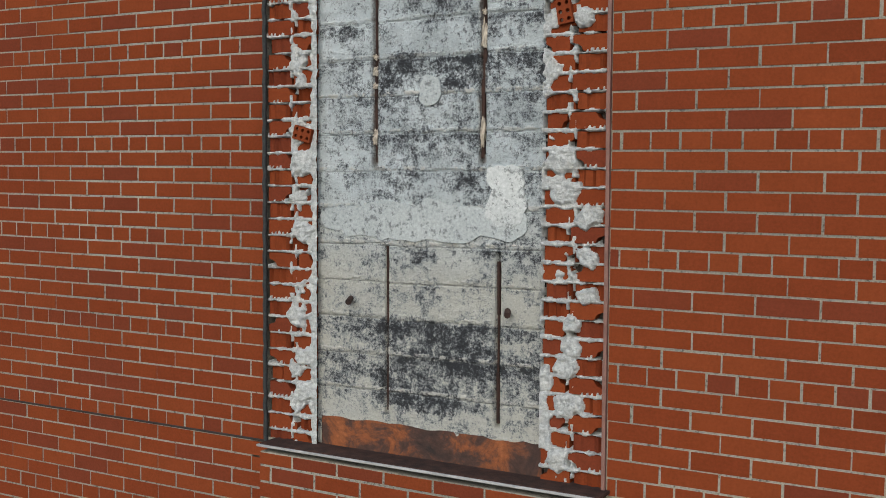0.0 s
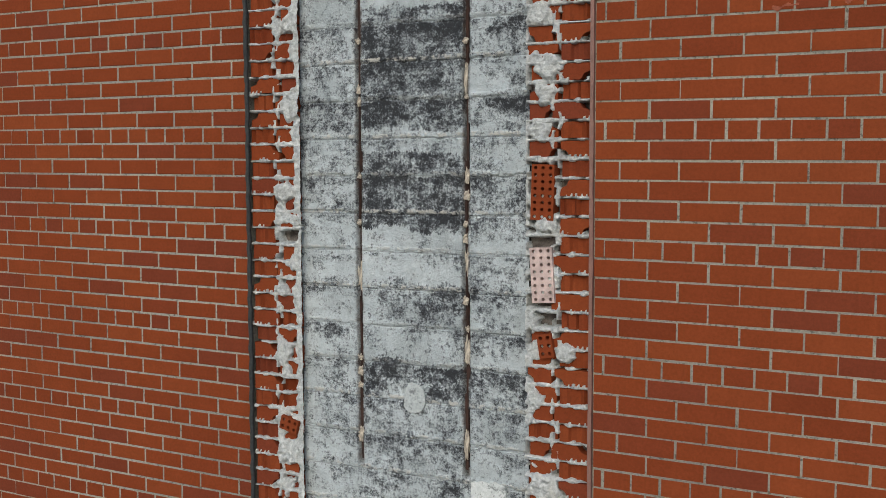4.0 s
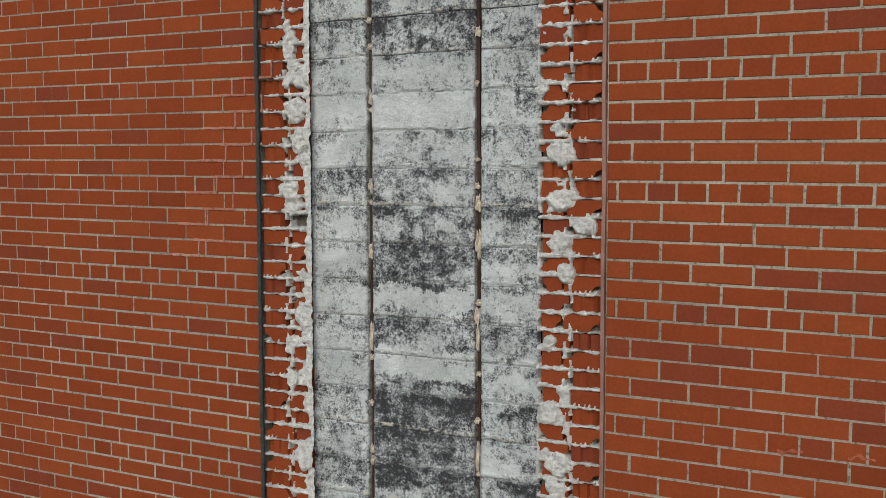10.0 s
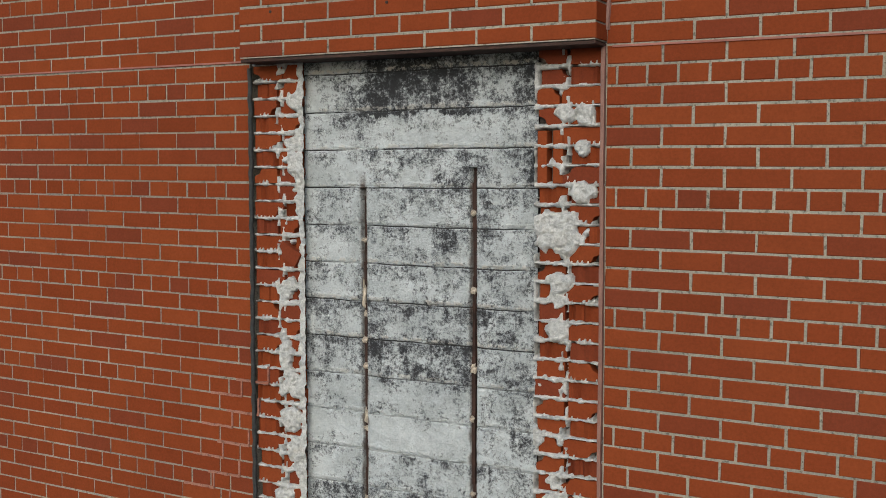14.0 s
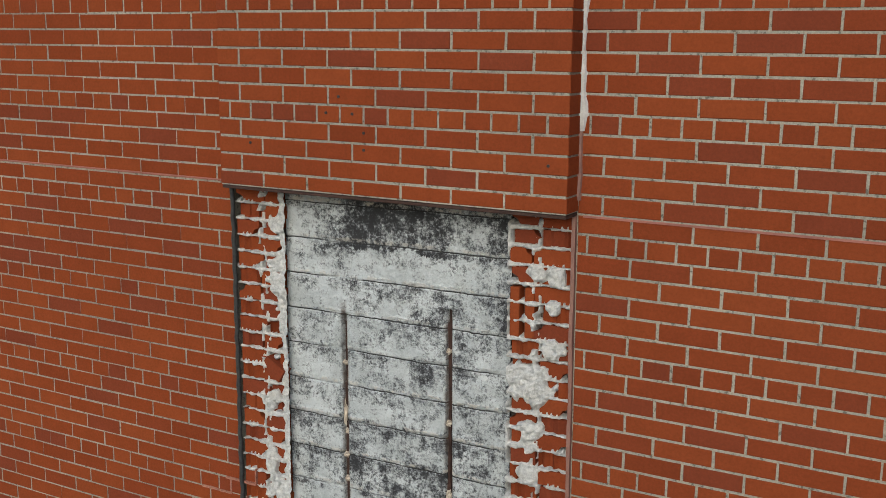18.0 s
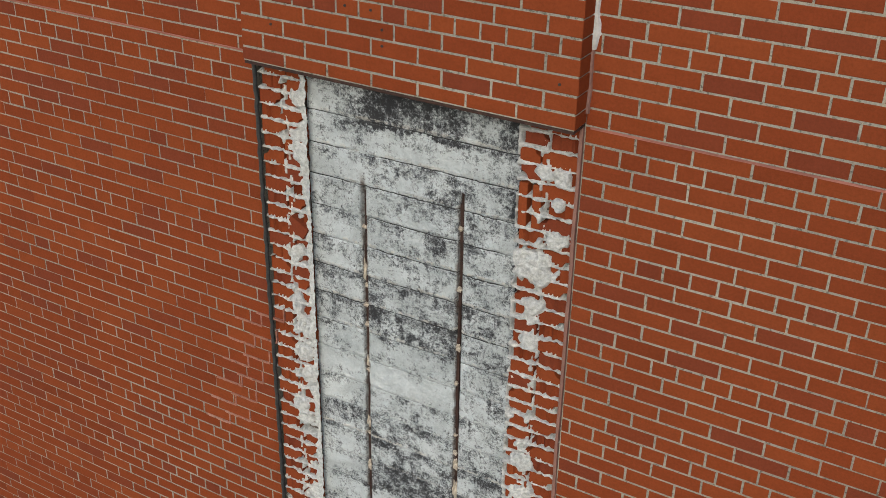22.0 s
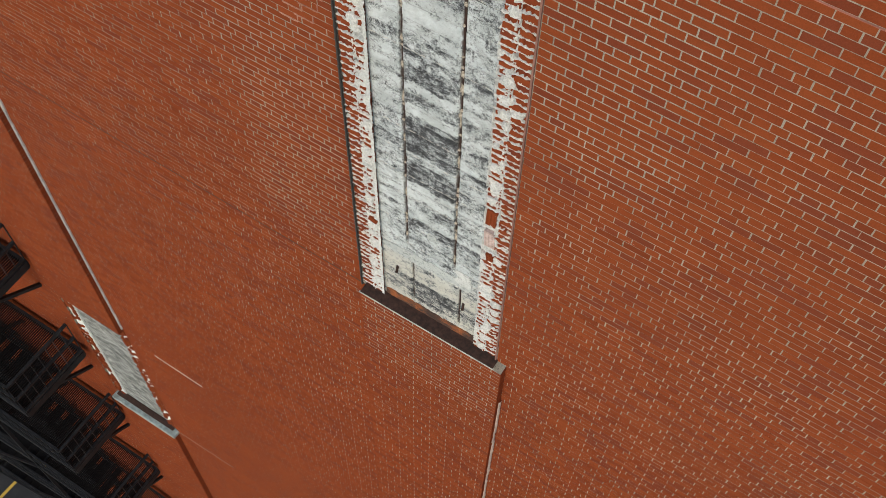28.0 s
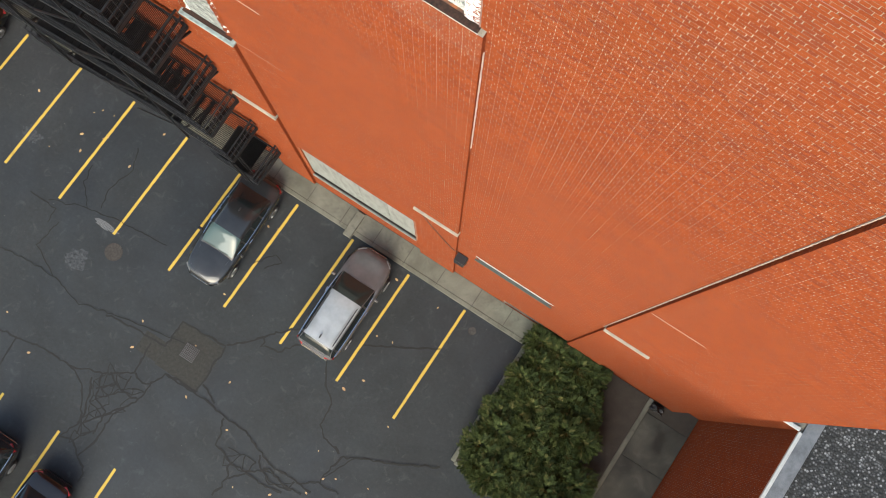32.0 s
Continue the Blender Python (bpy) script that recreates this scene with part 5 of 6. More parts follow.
def yew_crown(name, seed, sprays=520, radius=0.75, height=1.25):
    """A spreading yew: hundreds of feathered sprays on a lumpy dome."""
    r_ = random.Random(seed)
    verts, faces = [], []
    for _ in range(sprays):
        a, u = r_.uniform(0, math.tau), r_.random() ** 0.55
        lump = 1 + 0.28 * noise.noise((math.cos(a) * 1.7 + seed, math.sin(a) * 1.7, u * 2))
        rad = radius * u * lump
        z = height * (0.35 + 0.65 * math.sqrt(max(0, 1 - u * u))) * lump * r_.uniform(0.72, 1.04)
        base = Vector((rad * math.cos(a), rad * math.sin(a), z))
        out = Vector((math.cos(a) * (0.4 + u), math.sin(a) * (0.4 + u), r_.uniform(0.05, 0.8))).normalized()
        out = (out + Vector((r_.uniform(-0.5, 0.5), r_.uniform(-0.5, 0.5), r_.uniform(-0.2, 0.3)))).normalized()
        side = out.cross(Vector((0, 0, 1))).normalized()
        up = side.cross(out)
        L = r_.uniform(0.2, 0.42)
        n0 = len(verts)
        verts += [tuple(base - side * 0.008), tuple(base + side * 0.008), tuple(base + out * L)]
        faces.append((n0, n0 + 1, n0 + 2))
        for k in range(5):
            f = 0.15 + 0.16 * k
            for sgn in (-1, 1):
                p = base + out * (L * f)
                q = p + (side * sgn * 0.75 + out * 0.75 + up * r_.uniform(-0.1, 0.35)).normalized() * (L * (0.46 - 0.07 * k))
                w = out * 0.022
                i = len(verts)
                verts += [tuple(p - w), tuple(p + w), tuple(q)]
                faces.append((i, i + 1, i + 2))
                # joined to the stem, so that a spray keeps one tone
                faces.append((n0, i, i + 1))
    return mesh_of(name, verts, faces, NEEDLES)


CROWNS = [yew_crown("crown", s) for s in range(4)]
bm = bmesh.new()
for k in range(5):
    a = k * 1.26
    bmesh.ops.create_cone(bm, segments=6, radius1=0.035, radius2=0.012, depth=0.9, cap_ends=True, matrix=Matrix.Translation((math.cos(a) * 0.14, math.sin(a) * 0.14, 0.42)) @ Euler((math.sin(a) * -0.3, math.cos(a) * 0.3, 0)).to_matrix().to_4x4())
TRUNK = bm_mesh("trunk", bm, BARK)
r5 = random.Random(55)
spots = []
for row in range(8):
    y = -0.65 - row * 0.74
    x_far = 7.1 + row * 0.29
    x = 4.72 + 0.2 * (row % 2)
    while x < x_far:
        spots.append((x + r5.uniform(-0.12, 0.12), y + r5.uniform(-0.12, 0.12)))
        x += 0.72
for i, (x, y) in enumerate(spots):
    yew = empty("yew_shrub", (x, y, 0.1), label="dense dark green yew shrub with feathery tips in the bed", category="shrub", group="yew shrubs in the bed")
    yew.rotation_euler = (0, 0, r5.uniform(0, 6))
    s = r5.uniform(0.72, 0.95)
    yew.scale = (s, s, s * r5.uniform(0.8, 1.15))
    part("trunk", TRUNK, None, yew)
    part("crown", CROWNS[i % 4], None, yew)

# the low wing at the side, with its coping and gravel roof
WX, WY, WH = 11.35, 0.30, 11.75
wing = empty("brick_wing", label="low red brick wing with a metal coping and gravel roof", category="building", kind="structure")
part("wall_core", boxed(WX + 0.0026, WX + 0.35, -22.0, WY + 0.4, 0.0, WH), MORTAR, wing)
part("wall_core", boxed(CORNER, WX + 0.0026, WY + 0.0026, WY + 0.35, 0.0, WH), MORTAR, wing)
face = brick_sheet("brick_courses", course_list(-WY, 9.0, 0.0, WH, 0.1), 0.0, 0.02, wing, 41)
face.matrix_basis = Matrix.Translation((WX, 0, 0)) @ Matrix.Rotation(radians(-90), 4, "Z")
brick_sheet("brick_courses", course_list(CORNER, WX, 0.0, WH, 0.1), WY, 0.02, wing, 42)
part("coping_edge", box(bmesh.new(), WX - 0.05, WX + 0.06, -22.0, WY - 0.05, WH, WH + 0.10, 0.01), WHITE_METAL, wing, "white metal coping edge")
part("coping_edge", box(bmesh.new(), CORNER, WX - 0.05, WY - 0.05, WY + 0.06, WH, WH + 0.10, 0.01), WHITE_METAL, wing, "white metal coping edge")
part("coping_top", box(bmesh.new(), WX + 0.06, WX + 0.50, -22.0, WY + 0.5, WH, WH + 0.07, 0.01), plain("dull_sheet_metal", (0.16, 0.165, 0.17), 0.5, 0.5, 0.3, 3), wing, "dull grey sheet metal coping")
m = Mat("roof_gravel", 0.95)
g1 = m.noise(30, 3, 0.7)
cells = m.node("ShaderNodeTexVoronoi", Scale=13.0)
m.link(m.place, cells.inputs["Vector"])
stone = m.ramp(cells.outputs["Color"], (0.25, (0.02, 0.021, 0.022)), (0.5, (0.04, 0.042, 0.044)), (0.7, (0.075, 0.077, 0.08)), (0.88, (0.20, 0.205, 0.21)))
stone = m.mix(m.ramp(cells.outputs["Distance"], (0.35, 0.0), (0.6, 0.9)), stone, (0.012, 0.012, 0.012))
GRAVEL = m.done(m.mix(0.3, stone, m.ramp(g1, (0.35, 0.2), (0.65, 0.8)), "OVERLAY"), cells.outputs["Distance"], 0.03, 0.9)
part("gravel_roof", boxed(WX + 0.5, 60.0, -22.0, 14.0, WH - 0.8, WH - 0.15), GRAVEL, wing, "dark grey gravel roof")
part("gravel_roof", boxed(CORNER + 0.01, WX + 0.5, WY + 0.5, 14.0, WH - 0.8, WH - 0.15), GRAVEL, wing, "dark grey gravel roof")

# ---- the black fire escape ----
BLACK_STEEL = plain("black_painted_steel", (0.012, 0.013, 0.0145), 0.5, 0.0, 0.5, 7, gloss=0.25)
escape = empty("fire_escape", (0, 0, 0), label="black painted steel fire escape with grated landings and stairs", category="fire escape")
XR, XM, XL, YI, YO = -7.95, -10.35, -15.6, -0.12, -1.55
RIGHT = [5.3, 8.6, 11.6, 14.8, 17.6, 20.6, 23.6]
LEFT = [3.6, 6.9, 10.0, 13.2, 16.2, 19.1, 22.1]
# darker copy of the rail steel, so the rails seem to catch light
GRATE_STEEL = plain("dark_grating_steel", (0.006, 0.006, 0.0065), 0.8, 0.0, 0.4, 9, gloss=0.12)
slat = bm_mesh("grating_slat", bar(bmesh.new(), (0, YI, 0), (0, YO, 0), 0.014, 0.03), GRATE_STEEL)
tread_mesh = bm_mesh("tread", box(bmesh.new(), -0.13, 0.13, -0.30, 0.30, -0.015, 0.015), GRATE_STEEL)
baluster_mesh = bm_mesh("baluster", bar(bmesh.new(), (0, 0, 0), (0, 0, 1.0), 0.016), BLACK_STEEL)


def railing(a, b, post=False):
    """Top and middle rail with balusters from a to b."""
    a, b = Vector(a), Vector(b)
    for h in (1.02, 0.55, 0.08):
        part("rail", bar(bmesh.new(), a + Vector((0, 0, h)), b + Vector((0, 0, h)), 0.05, 0.045), BLACK_STEEL, escape)
    n = max(3, int((b - a).length / 0.16))
    for k in range(n + 1):
        o = part("baluster", baluster_mesh, None, escape)
        o.location = a.lerp(b, k / n)


def landing(x0, x1, z, closed):
    for y in (YI, YO):
        part("edge_beam", bar(bmesh.new(), (x0, y, z - 0.06), (x1, y, z - 0.06), 0.05, 0.16), BLACK_STEEL, escape)
    for x in (x0, x1):
        part("edge_beam", bar(bmesh.new(), (x, YI, z - 0.06), (x, YO, z - 0.06), 0.05, 0.16), BLACK_STEEL, escape)
    n = int((x1 - x0) / 0.042)
    for k in range(n + 1):
        o = part("grating_slat", slat, None, escape)
        o.location = (x0 + (x1 - x0) * k / n, 0, z)
    railing((x0, YO, z), (x1, YO, z))
    x_end = x1 if closed == "right" else x0
    railing((x_end, YI, z), (x_end, YO, z))
    for x in (x0 + 0.3, x1 - 0.3):
        part("bracket", bar(bmesh.new(), (x, YO + 0.1, z - 0.1), (x, 0.0, z - 1.1), 0.06), BLACK_STEEL, escape)


def flight(x0, z0, x1, z1, y):
    a, b = Vector((x0, y, z0)), Vector((x1, y, z1))
    for dy in (-0.33, 0.33):
        part("stringer", bar(bmesh.new(), a + Vector((0, dy, 0)), b + Vector((0, dy, 0)), 0.05, 0.22), BLACK_STEEL, escape)
        for h in (0.95, 0.5):
            part("handrail", bar(bmesh.new(), a + Vector((0, dy, h)), b + Vector((0, dy, h)), 0.045), BLACK_STEEL, escape)
        for k in range(9):
            o = part("baluster", baluster_mesh, None, escape)
            o.location = a.lerp(b, (k + 0.5) / 9) + Vector((0, dy, 0))
    n = 16
    for k in range(n):
        o = part("tread", tread_mesh, None, escape)
        o.location = a.lerp(b, (k + 0.5) / n)


for k, (zr, zl) in enumerate(zip(RIGHT, LEFT)):
    landing(XM, XR, zr, "right")
    landing(XL - 1.6, XL, zl, "left")
    flight(XL, zl, XM, zr, -1.18)
    if k + 1 < len(LEFT):
        flight(XM, zr, XL, LEFT[k + 1], -0.48)
flight(-12.2, 0.3, XL, LEFT[0], -0.48)
landing(-9.3, -7.45, 2.9, "right")
part("floor_plate", boxed(-9.28, -8.0, YO + 0.03, YI - 0.03, 2.84, 2.87), GRATE_STEEL, escape, "dark steel floor plate")
for x in (XL, XM):
    part("upright", bar(bmesh.new(), (x, YO, LEFT[0]), (x, YO, RIGHT[-1] + 1.0), 0.07), BLACK_STEEL, escape)
for k, (zr, zl) in enumerate(zip(RIGHT, LEFT)):
    part("brace", bar(bmesh.new(), (XM, YO, zr - 0.1), (-13.0, YO, zl - 1.2), 0.05), BLACK_STEEL, escape)
    part("brace", bar(bmesh.new(), (XL, YO, zl - 0.1), (-13.0, YO, zl + 1.6), 0.05), BLACK_STEEL, escape)
for k in range(4):
    part("drop_ladder_rail", bar(bmesh.new(), (-8.1 + 0.25 * (k % 2), -1.3 - 0.3 * (k // 2), 2.2), (-8.1 + 0.25 * (k % 2), -1.3 - 0.3 * (k // 2), 5.3), 0.04), BLACK_STEEL, escape)

# ---- parked cars ----
RUBBER = plain("tyre_rubber", (0.015, 0.015, 0.016), 0.85, 0, 0.3, 30)
RIM = plain("alloy_rim", (0.45, 0.46, 0.47), 0.3, 0.9, 0.15, 12)
CAR_GLASS = Mat("car_glass", 0.05).done((0.012, 0.016, 0.017))
m = Mat("windscreen_glass", 0.04)
m.bsdf.inputs["Specular IOR Level"].default_value = 0.6
SCREEN = m.done((0.020, 0.028, 0.027))
# lighter base colour puts the sky's reflection into the sedan's windscreen
SKY_SCREEN = Mat("pale_windscreen_glass", 0.05).done((0.04, 0.065, 0.062))
RED_LENS = plain("red_lamp_lens", (0.20, 0.010, 0.010), 0.2, 0, 0.2, 20)
CLEAR_LENS = plain("clear_lamp_lens", (0.11, 0.115, 0.12), 0.15, 0, 0.15, 20)
TRIM = plain("black_trim", (0.015, 0.015, 0.016), 0.5)
CHROME = plain("chrome_trim", (0.6, 0.61, 0.62), 0.15, 1.0, 0.05)


def car_paint(name, color, metal=0.05):
    mt = Mat(name, 0.12, metal)
    mt.bsdf.inputs["Coat Weight"].default_value = 0.6
    mt.bsdf.inputs["Specular IOR Level"].default_value = 0.3
    mt.bsdf.inputs["Coat Roughness"].default_value = 0.06
    n_ = mt.noise(2.5, 3, 0.5)
    return mt.done(mt.mix(mt.ramp(n_, (0.3, 0.0), (0.7, 1.0)), tuple(c * 0.85 for c in color), tuple(c * 1.1 for c in color)))


def loft(sections, closed_ends=True):
    """Rings of equal length joined into a skin."""
    bm = bmesh.new()
    rings = [[bm.verts.new(p) for p in ring] for ring in sections]
    n = len(rings[0])
    for a, b in zip(rings, rings[1:]):
        for k in range(n):
            bm.faces.new((a[k], a[(k + 1) % n], b[(k + 1) % n], b[k]))
    if closed_ends:
        bm.faces.new(rings[0])
        bm.faces.new(rings[-1][::-1])
    return bm


def smooth_rows(rows, n):
    """Rows of numbers eased through the given keys (the first entry runs evenly)."""
    out = []
    for k in range(n + 1):
        f = rows[0][0] + (rows[-1][0] - rows[0][0]) * k / n
        i = max(0, min(len(rows) - 2, sum(1 for q in rows if q[0] <= f) - 1))
        p0, p1, p2, p3 = rows[max(0, i - 1)], rows[i], rows[i + 1], rows[min(len(rows) - 1, i + 2)]
        h = p2[0] - p1[0]
        u = (f - p1[0]) / h
        row = [f]
        for c in range(1, len(p1)):
            m1 = (p2[c] - p0[c]) / max(1e-6, p2[0] - p0[0]) * h
            m2 = (p3[c] - p1[c]) / max(1e-6, p3[0] - p1[0]) * h
            row.append((2 * u ** 3 - 3 * u * u + 1) * p1[c] + (u ** 3 - 2 * u * u + u) * m1 + (3 * u * u - 2 * u ** 3) * p2[c] + (u ** 3 - u * u) * m2)
        out.append(row)
    return out


def car(name, x, y, heading, paint, roof_paint, label, L=4.75, W=1.84, H=1.45, suv=False, screen=None):
    """A parked car; its nose points along +y before it is turned by heading degrees."""
    root = empty(name, (x, y, 0.0), label=label, category="car")
    root.rotation_euler = (0, 0, radians(heading))
    hl, hw = L / 2, W / 2
    belt = 0.98 if suv else 0.90
    hood = 0.98 if suv else 0.86
    # along the length: half width, height of the top
    keys = [(-1.0, 0.62, belt - 0.26), (-0.975, 0.78, belt - 0.10), (-0.93, 0.88, belt - 0.01), (-0.85, 0.95, belt + 0.02), (-0.6, 0.99, belt + 0.02), (-0.2, 1.0, belt), (0.2, 1.0, belt - 0.01), (0.42, 0.985, hood + 0.02), (0.66, 0.955, hood - 0.03), (0.82, 0.89, hood - 0.09), (0.92, 0.78, hood - 0.16), (0.97, 0.66, hood - 0.23), (1.0, 0.52, hood - 0.34)]
    rings = []
    for f, w, top in smooth_rows(keys, 44):
        ww, yy = w * hw, f * hl
        half = [(0.0, 0.20), (ww * 0.80, 0.20), (ww * 0.95, 0.32), (ww, 0.52), (ww * 0.995, top - 0.24), (ww * 0.975, top - 0.12), (ww * 0.93, top - 0.05), (ww * 0.86, top - 0.012), (ww * 0.70, top + 0.010), (ww * 0.66, top + 0.022), (ww * 0.35, top + 0.034), (0.0, top + 0.038)]
        rings.append([(px, yy, pz) for px, pz in half] + [(-px, yy, pz) for px, pz in half[-2:0:-1]])
    part("body", loft(rings), paint, root, smooth=True)
    # greenhouse: half width at the belt, height share
    if suv:
        cab, back, front = [(-0.955, 0.84, 0.0), (-0.90, 0.87, 0.50), (-0.82, 0.885, 0.90), (-0.70, 0.90, 0.97), (-0.35, 0.91, 1.0), (0.0, 0.91, 0.97), (0.12, 0.90, 0.88), (0.28, 0.87, 0.48), (0.46, 0.82, 0.0)], -0.80, 0.08
    else:
        cab, back, front = [(-0.74, 0.80, 0.0), (-0.60, 0.84, 0.42), (-0.44, 0.88, 0.82), (-0.30, 0.90, 0.97), (-0.12, 0.91, 1.0), (0.05, 0.91, 0.97), (0.15, 0.90, 0.86), (0.30, 0.87, 0.44), (0.46, 0.82, 0.0)], -0.40, 0.09
    stations = smooth_rows(cab, 36)
    K = 12
    grid = []
    for f, wb, up in stations:
        h = (H - belt) * max(0.0, up)
        ring = []
        for k in range(-K, K + 1):
            th = (1 - abs(k) / K) * math.pi / 2
            z = h * math.sin(th) ** 0.55
            wide = wb - 0.20 * z / (H - belt)
            ring.append((math.copysign(1, k) * wide * hw * max(0.0, math.cos(th)) ** 0.50, f * hl, belt + z - 0.015))
        grid.append(ring)

    def region(part_name, material, test, label_="", side=0):
        bm = bmesh.new()
        made = {}
        for i in range(len(grid) - 1):
            fm = (stations[i][0] + stations[i + 1][0]) / 2
            for k in range(2 * K):
                if (side and side * (k + 0.5 - K) < 0) or not test(fm, abs(k + 0.5 - K)):
                    continue
                quad = []
                for a, b in ((i, k), (i + 1, k), (i + 1, k + 1), (i, k + 1)):
                    if (a, b) not in made:
                        made[a, b] = bm.verts.new(grid[a][b])
                    quad.append(made[a, b])
                bm.faces.new(quad)
        bmesh.ops.remove_doubles(bm, verts=bm.verts[:], dist=0.0005)
        return part(part_name, bm, material, root, label_, smooth=True)

    lo_, hi_ = stations[0][0], stations[-1][0]
    posts = [back + 0.02, (back + front) / 2 - 0.01, front + 0.01]

    def kind_of(f, k):
        if k < 7.6:  # across the top
            if f > front:
                return "screen" if f < hi_ - 0.03 else "cowl"
            if f < back:
                return "rear" if f > lo_ + 0.03 else "frame"
            return "roof"
        if k < 9.0:
            return "frame"
        return "post" if any(abs(f - q) < 0.013 for q in posts) or f < lo_ + 0.05 or f > hi_ - 0.06 else "side"

    region("windscreen", screen or SCREEN, lambda f, k: kind_of(f, k) == "screen", "sky-reflecting windscreen")
    region("rear_window", CAR_GLASS, lambda f, k: kind_of(f, k) == "rear", "dark rear window")
    for side in (-1, 1):
        for a, b in zip([lo_] + posts, posts + [hi_]):
            if b - a > 0.06 and any(a < (p[0] + q[0]) / 2 < b and kind_of((p[0] + q[0]) / 2, 11) == "side" for p, q in zip(stations, stations[1:])):
                region("side_window", CAR_GLASS, lambda f, k: kind_of(f, k) == "side" and a < f < b, "dark tinted side glass", side)
    region("roof_panel", roof_paint, lambda f, k: kind_of(f, k) == "roof")
    region("window_frame", paint, lambda f, k: kind_of(f, k) == "frame")
    region("door_pillar", TRIM, lambda f, k: kind_of(f, k) in ("post", "cowl"))
    for sx in (-1, 1):
        bm = bmesh.new()
        line = [(sx * (wb * hw + 0.008), f * hl, belt + 0.004) for f, wb, up in stations[2:-3:3]]
        for a, b in zip(line, line[1:]):
            bar(bm, a, b, 0.022, 0.016)
        part("window_trim", bm, CHROME, root, "chrome window line")
        part("door_mirror", box(bmesh.new(), sx * hw * 1.0 - 0.09 + sx * 0.06, sx * hw * 1.0 + 0.09 + sx * 0.06, 0.27 * hl, 0.27 * hl + 0.12, belt - 0.02, belt + 0.11, 0.03), paint, root)
        for fy in (-0.58, 0.60):
            bm = bmesh.new()
            bmesh.ops.create_cone(bm, cap_ends=True, segments=28, radius1=0.335, radius2=0.335, depth=0.22, matrix=Matrix.Translation((sx * (hw - 0.085), fy * hl, 0.335)) @ Matrix.Rotation(radians(90), 4, "Y"))
            bmesh.ops.bevel(bm, geom=[e for e in bm.edges if len(e.link_faces) == 2 and e.calc_face_angle() > 1.2], offset=0.03, segments=2, affect="EDGES")
            wheel = part("tyre", bm, RUBBER, root)
            bm = bmesh.new()
            for s_ in range(10):
                a = s_ * math.tau / 10
                cx = sx * (hw + 0.026)
                bar(bm, (cx, fy * hl, 0.335), (cx, fy * hl + 0.23 * math.cos(a), 0.335 + 0.23 * math.sin(a)), 0.03, 0.045)
            bmesh.ops.create_cone(bm, cap_ends=True, segments=20, radius1=0.22, radius2=0.22, depth=0.03, matrix=Matrix.Translation((sx * (hw + 0.012), fy * hl, 0.335)) @ Matrix.Rotation(radians(90), 4, "Y"))
            part("rim", bm, RIM, wheel, "silver alloy rim")
        part("headlight", bar(bmesh.new(), (sx * hw * 0.50, hl * 0.955, hood - 0.235), (sx * hw * 0.80, hl * 0.87, hood - 0.19), 0.09, 0.10), CLEAR_LENS, root)
        part("tail_light", bar(bmesh.new(), (sx * hw * 0.55, -hl * 0.975, belt - 0.13), (sx * hw * 0.90, -hl * 0.90, belt - 0.10), 0.10, 0.10), RED_LENS, root, "red tail light")
        if suv:
            part("roof_rail", bar(bmesh.new(), (sx * 0.66 * hw, -0.74 * hl, H + 0.0), (sx * 0.67 * hw, 0.0, H + 0.01), 0.035), TRIM, root)
        part("door_handle", box(bmesh.new(), sx * hw * 0.995 - 0.02, sx * hw * 0.995 + 0.02, -0.02 * hl, 0.06 * hl, belt - 0.16, belt - 0.13, 0.006), CHROME, root)
        part("wiper", bar(bmesh.new(), (sx * 0.30 - 0.22, 0.425 * hl, belt + 0.07), (sx * 0.30 + 0.26, 0.44 * hl, belt + 0.05), 0.014, 0.02), TRIM, root)
        part("bonnet_gap", bar(bmesh.new(), (sx * hw * 0.70, 0.50 * hl, hood + 0.022), (sx * hw * 0.58, 0.86 * hl, hood - 0.095), 0.010, 0.008), TRIM, root)
    part("bumper", box(bmesh.new(), -hw * 0.66, hw * 0.66, -hl * 1.0 - 0.015, -hl * 0.96, 0.34, 0.54, 0.02), CHROME if suv else TRIM, root)
    part("grille", box(bmesh.new(), -hw * 0.40, hw * 0.40, hl * 0.97, hl * 1.0 + 0.012, 0.34, hood - 0.40, 0.02), TRIM, root)
    part("chrome_strip", box(bmesh.new(), -hw * 0.42, hw * 0.42, hl * 0.975, hl * 1.0 + 0.018, hood - 0.40, hood - 0.36, 0.01), CHROME, root)
    part("antenna_fin", box(bmesh.new(), -0.022, 0.022, (-0.70 if suv else -0.30) * hl - 0.09, (-0.70 if suv else -0.30) * hl + 0.06, H - 0.06, H + 0.05, 0.01), TRIM, root)
    return root


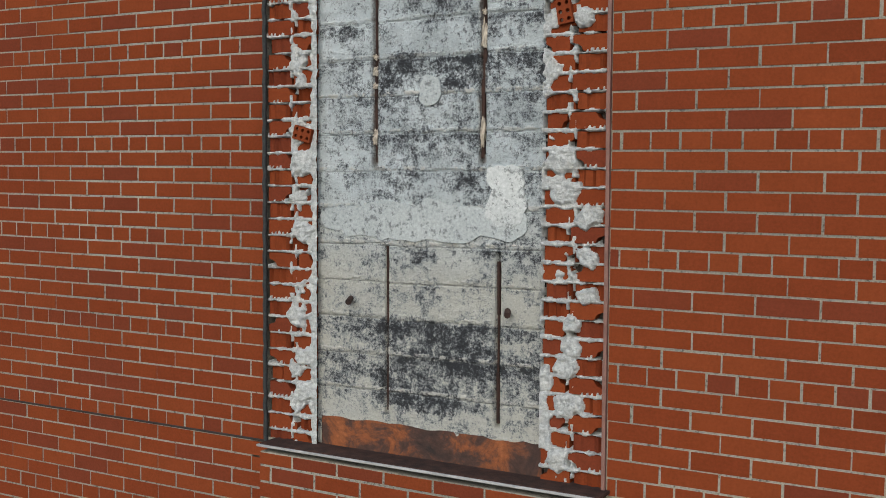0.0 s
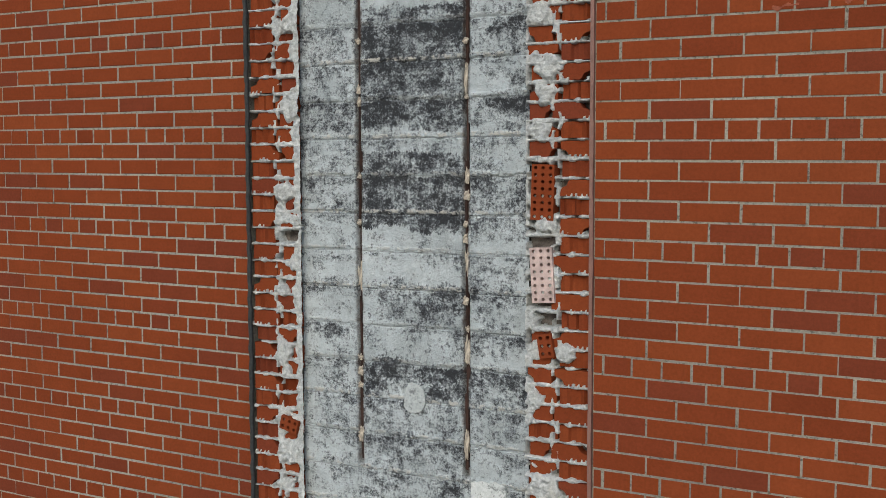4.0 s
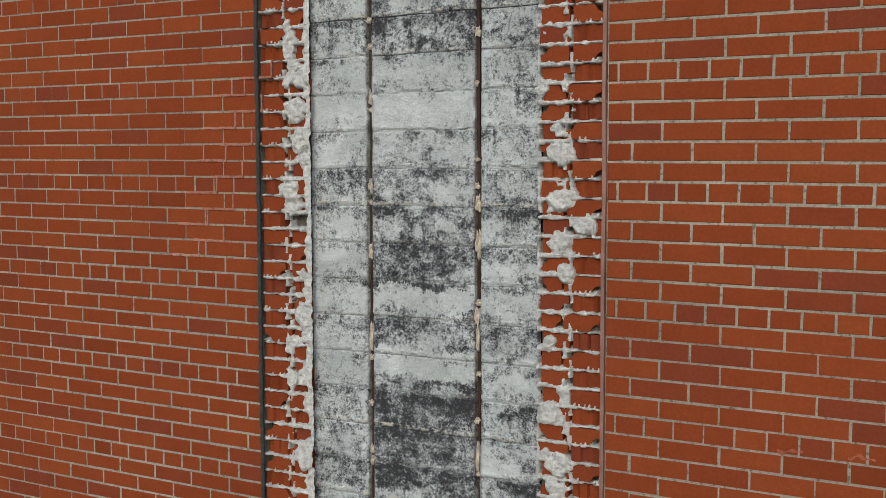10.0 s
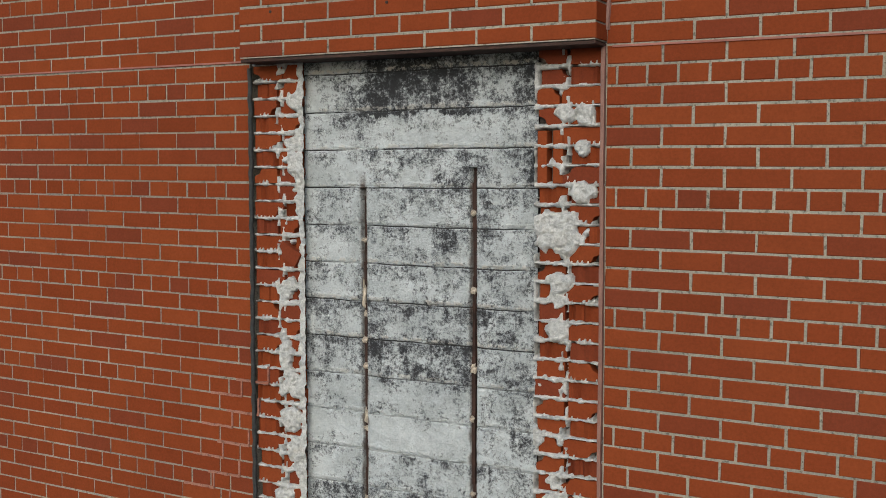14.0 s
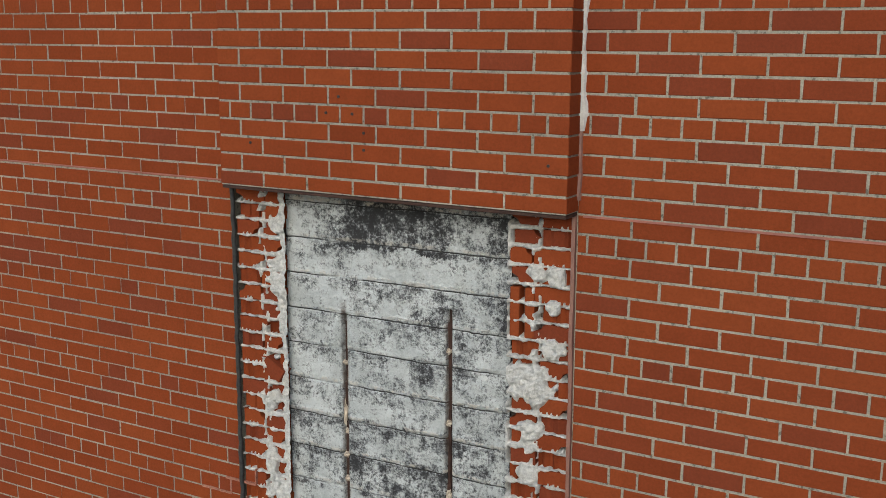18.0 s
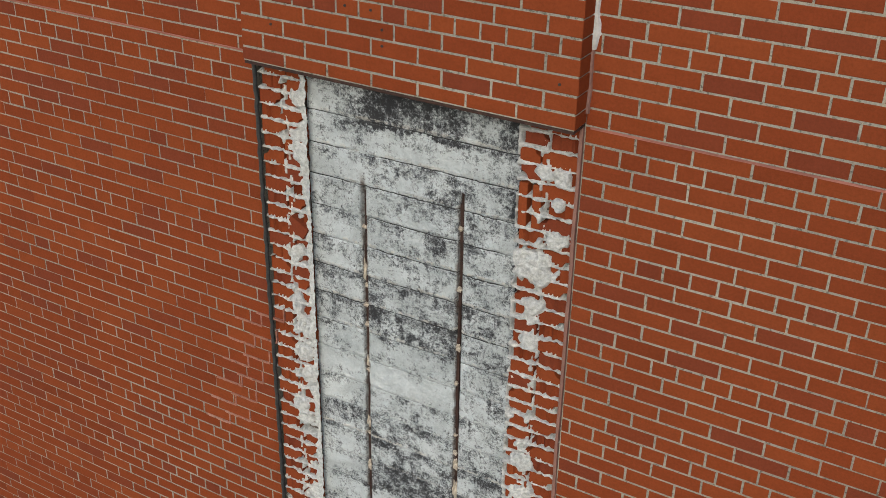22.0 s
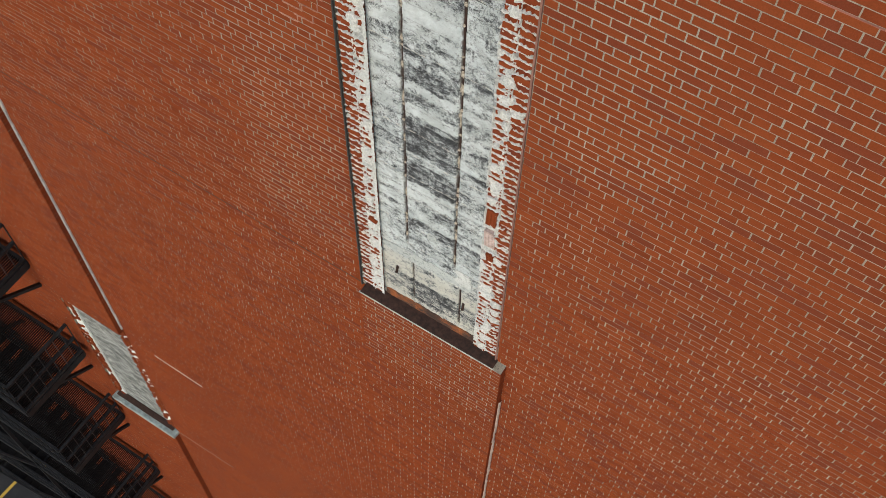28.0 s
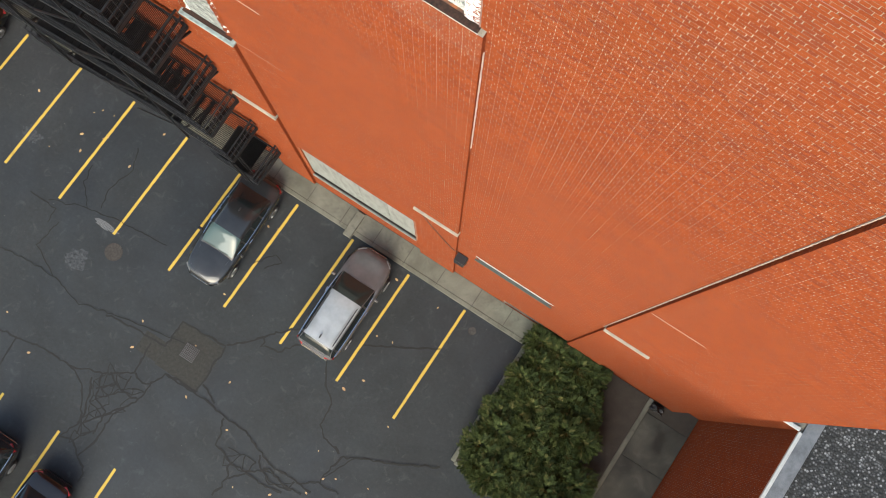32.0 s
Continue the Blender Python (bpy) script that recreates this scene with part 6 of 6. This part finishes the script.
GRAPHITE = car_paint("graphite_paint", (0.020, 0.021, 0.0225))
BLACK_PAINT = car_paint("black_paint_gloss", (0.005, 0.005, 0.0055), 0.2)
TAUPE = car_paint("taupe_metallic_paint", (0.095, 0.091, 0.094))
SILVER = car_paint("silver_roof_paint", (0.29, 0.315, 0.335))
DARK_GREY = car_paint("dark_grey_paint", (0.022, 0.023, 0.025))
MAROON = car_paint("black_red_paint", (0.009, 0.0075, 0.008))
car("sedan", -7.92, -3.35, 180, GRAPHITE, GRAPHITE, "glossy dark graphite sedan parked nose out on the asphalt", screen=SKY_SCREEN)
car("estate_car", -2.60, -3.37, 0, TAUPE, SILVER, "taupe metallic estate car with a silver roof parked nose in", L=4.56, W=1.84, H=1.60, suv=True)
car("estate_car", -10.75, -16.9, 180, DARK_GREY, DARK_GREY, "dark grey hatchback with red tail lights across the lot", L=4.4, W=1.82, H=1.55, suv=True)
car("sedan", -8.10, -17.2, 180, MAROON, GRAPHITE, "black sedan with red tail lights across the lot", L=4.6)
car("sedan", -21.3, -3.3, 180, BLACK_PAINT, BLACK_PAINT, "black sedan parked beyond the fire escape")

# fallen leaves
LEAF = plain("dry_leaf", (0.42, 0.27, 0.13), 0.8, 0, 0.4, 20)
bm = bmesh.new()
pts = [(-0.07, 0, 0.0), (-0.03, 0.035, 0.012), (0.03, 0.04, 0.006), (0.075, 0, 0.015), (0.02, -0.04, 0.004), (-0.035, -0.03, 0.01)]
top = [bm.verts.new(p) for p in pts]
mid_ = bm.verts.new((0, 0, 0.02))
for k in range(6):
    bm.faces.new((top[k], top[(k + 1) % 6], mid_))
LEAF_MESH = bm_mesh("fallen_leaf", bm, LEAF)
r7 = random.Random(70)
for k in range(46):
    lf = new("fallen_leaf", LEAF_MESH)
    lf.location = (r7.uniform(-18, 4.0), r7.uniform(-12, -1.4), 0.004)
    lf.rotation_euler = (r7.uniform(-0.2, 0.2), r7.uniform(-0.2, 0.2), r7.uniform(0, 6))
    s = r7.uniform(0.4, 1.3)
    lf.scale = (s, s, s)
    tagged(lf, label="small dry tan leaf lying on the asphalt", category="leaf", group="fallen leaves on the asphalt")

# everything on the lot goes down to its level; the stair's storeys are a little higher than drawn
escape.scale.z = 1.095
for ob in list(scene.objects):
    if ob not in above and ob.parent is None:
        ob.location.z += GROUND
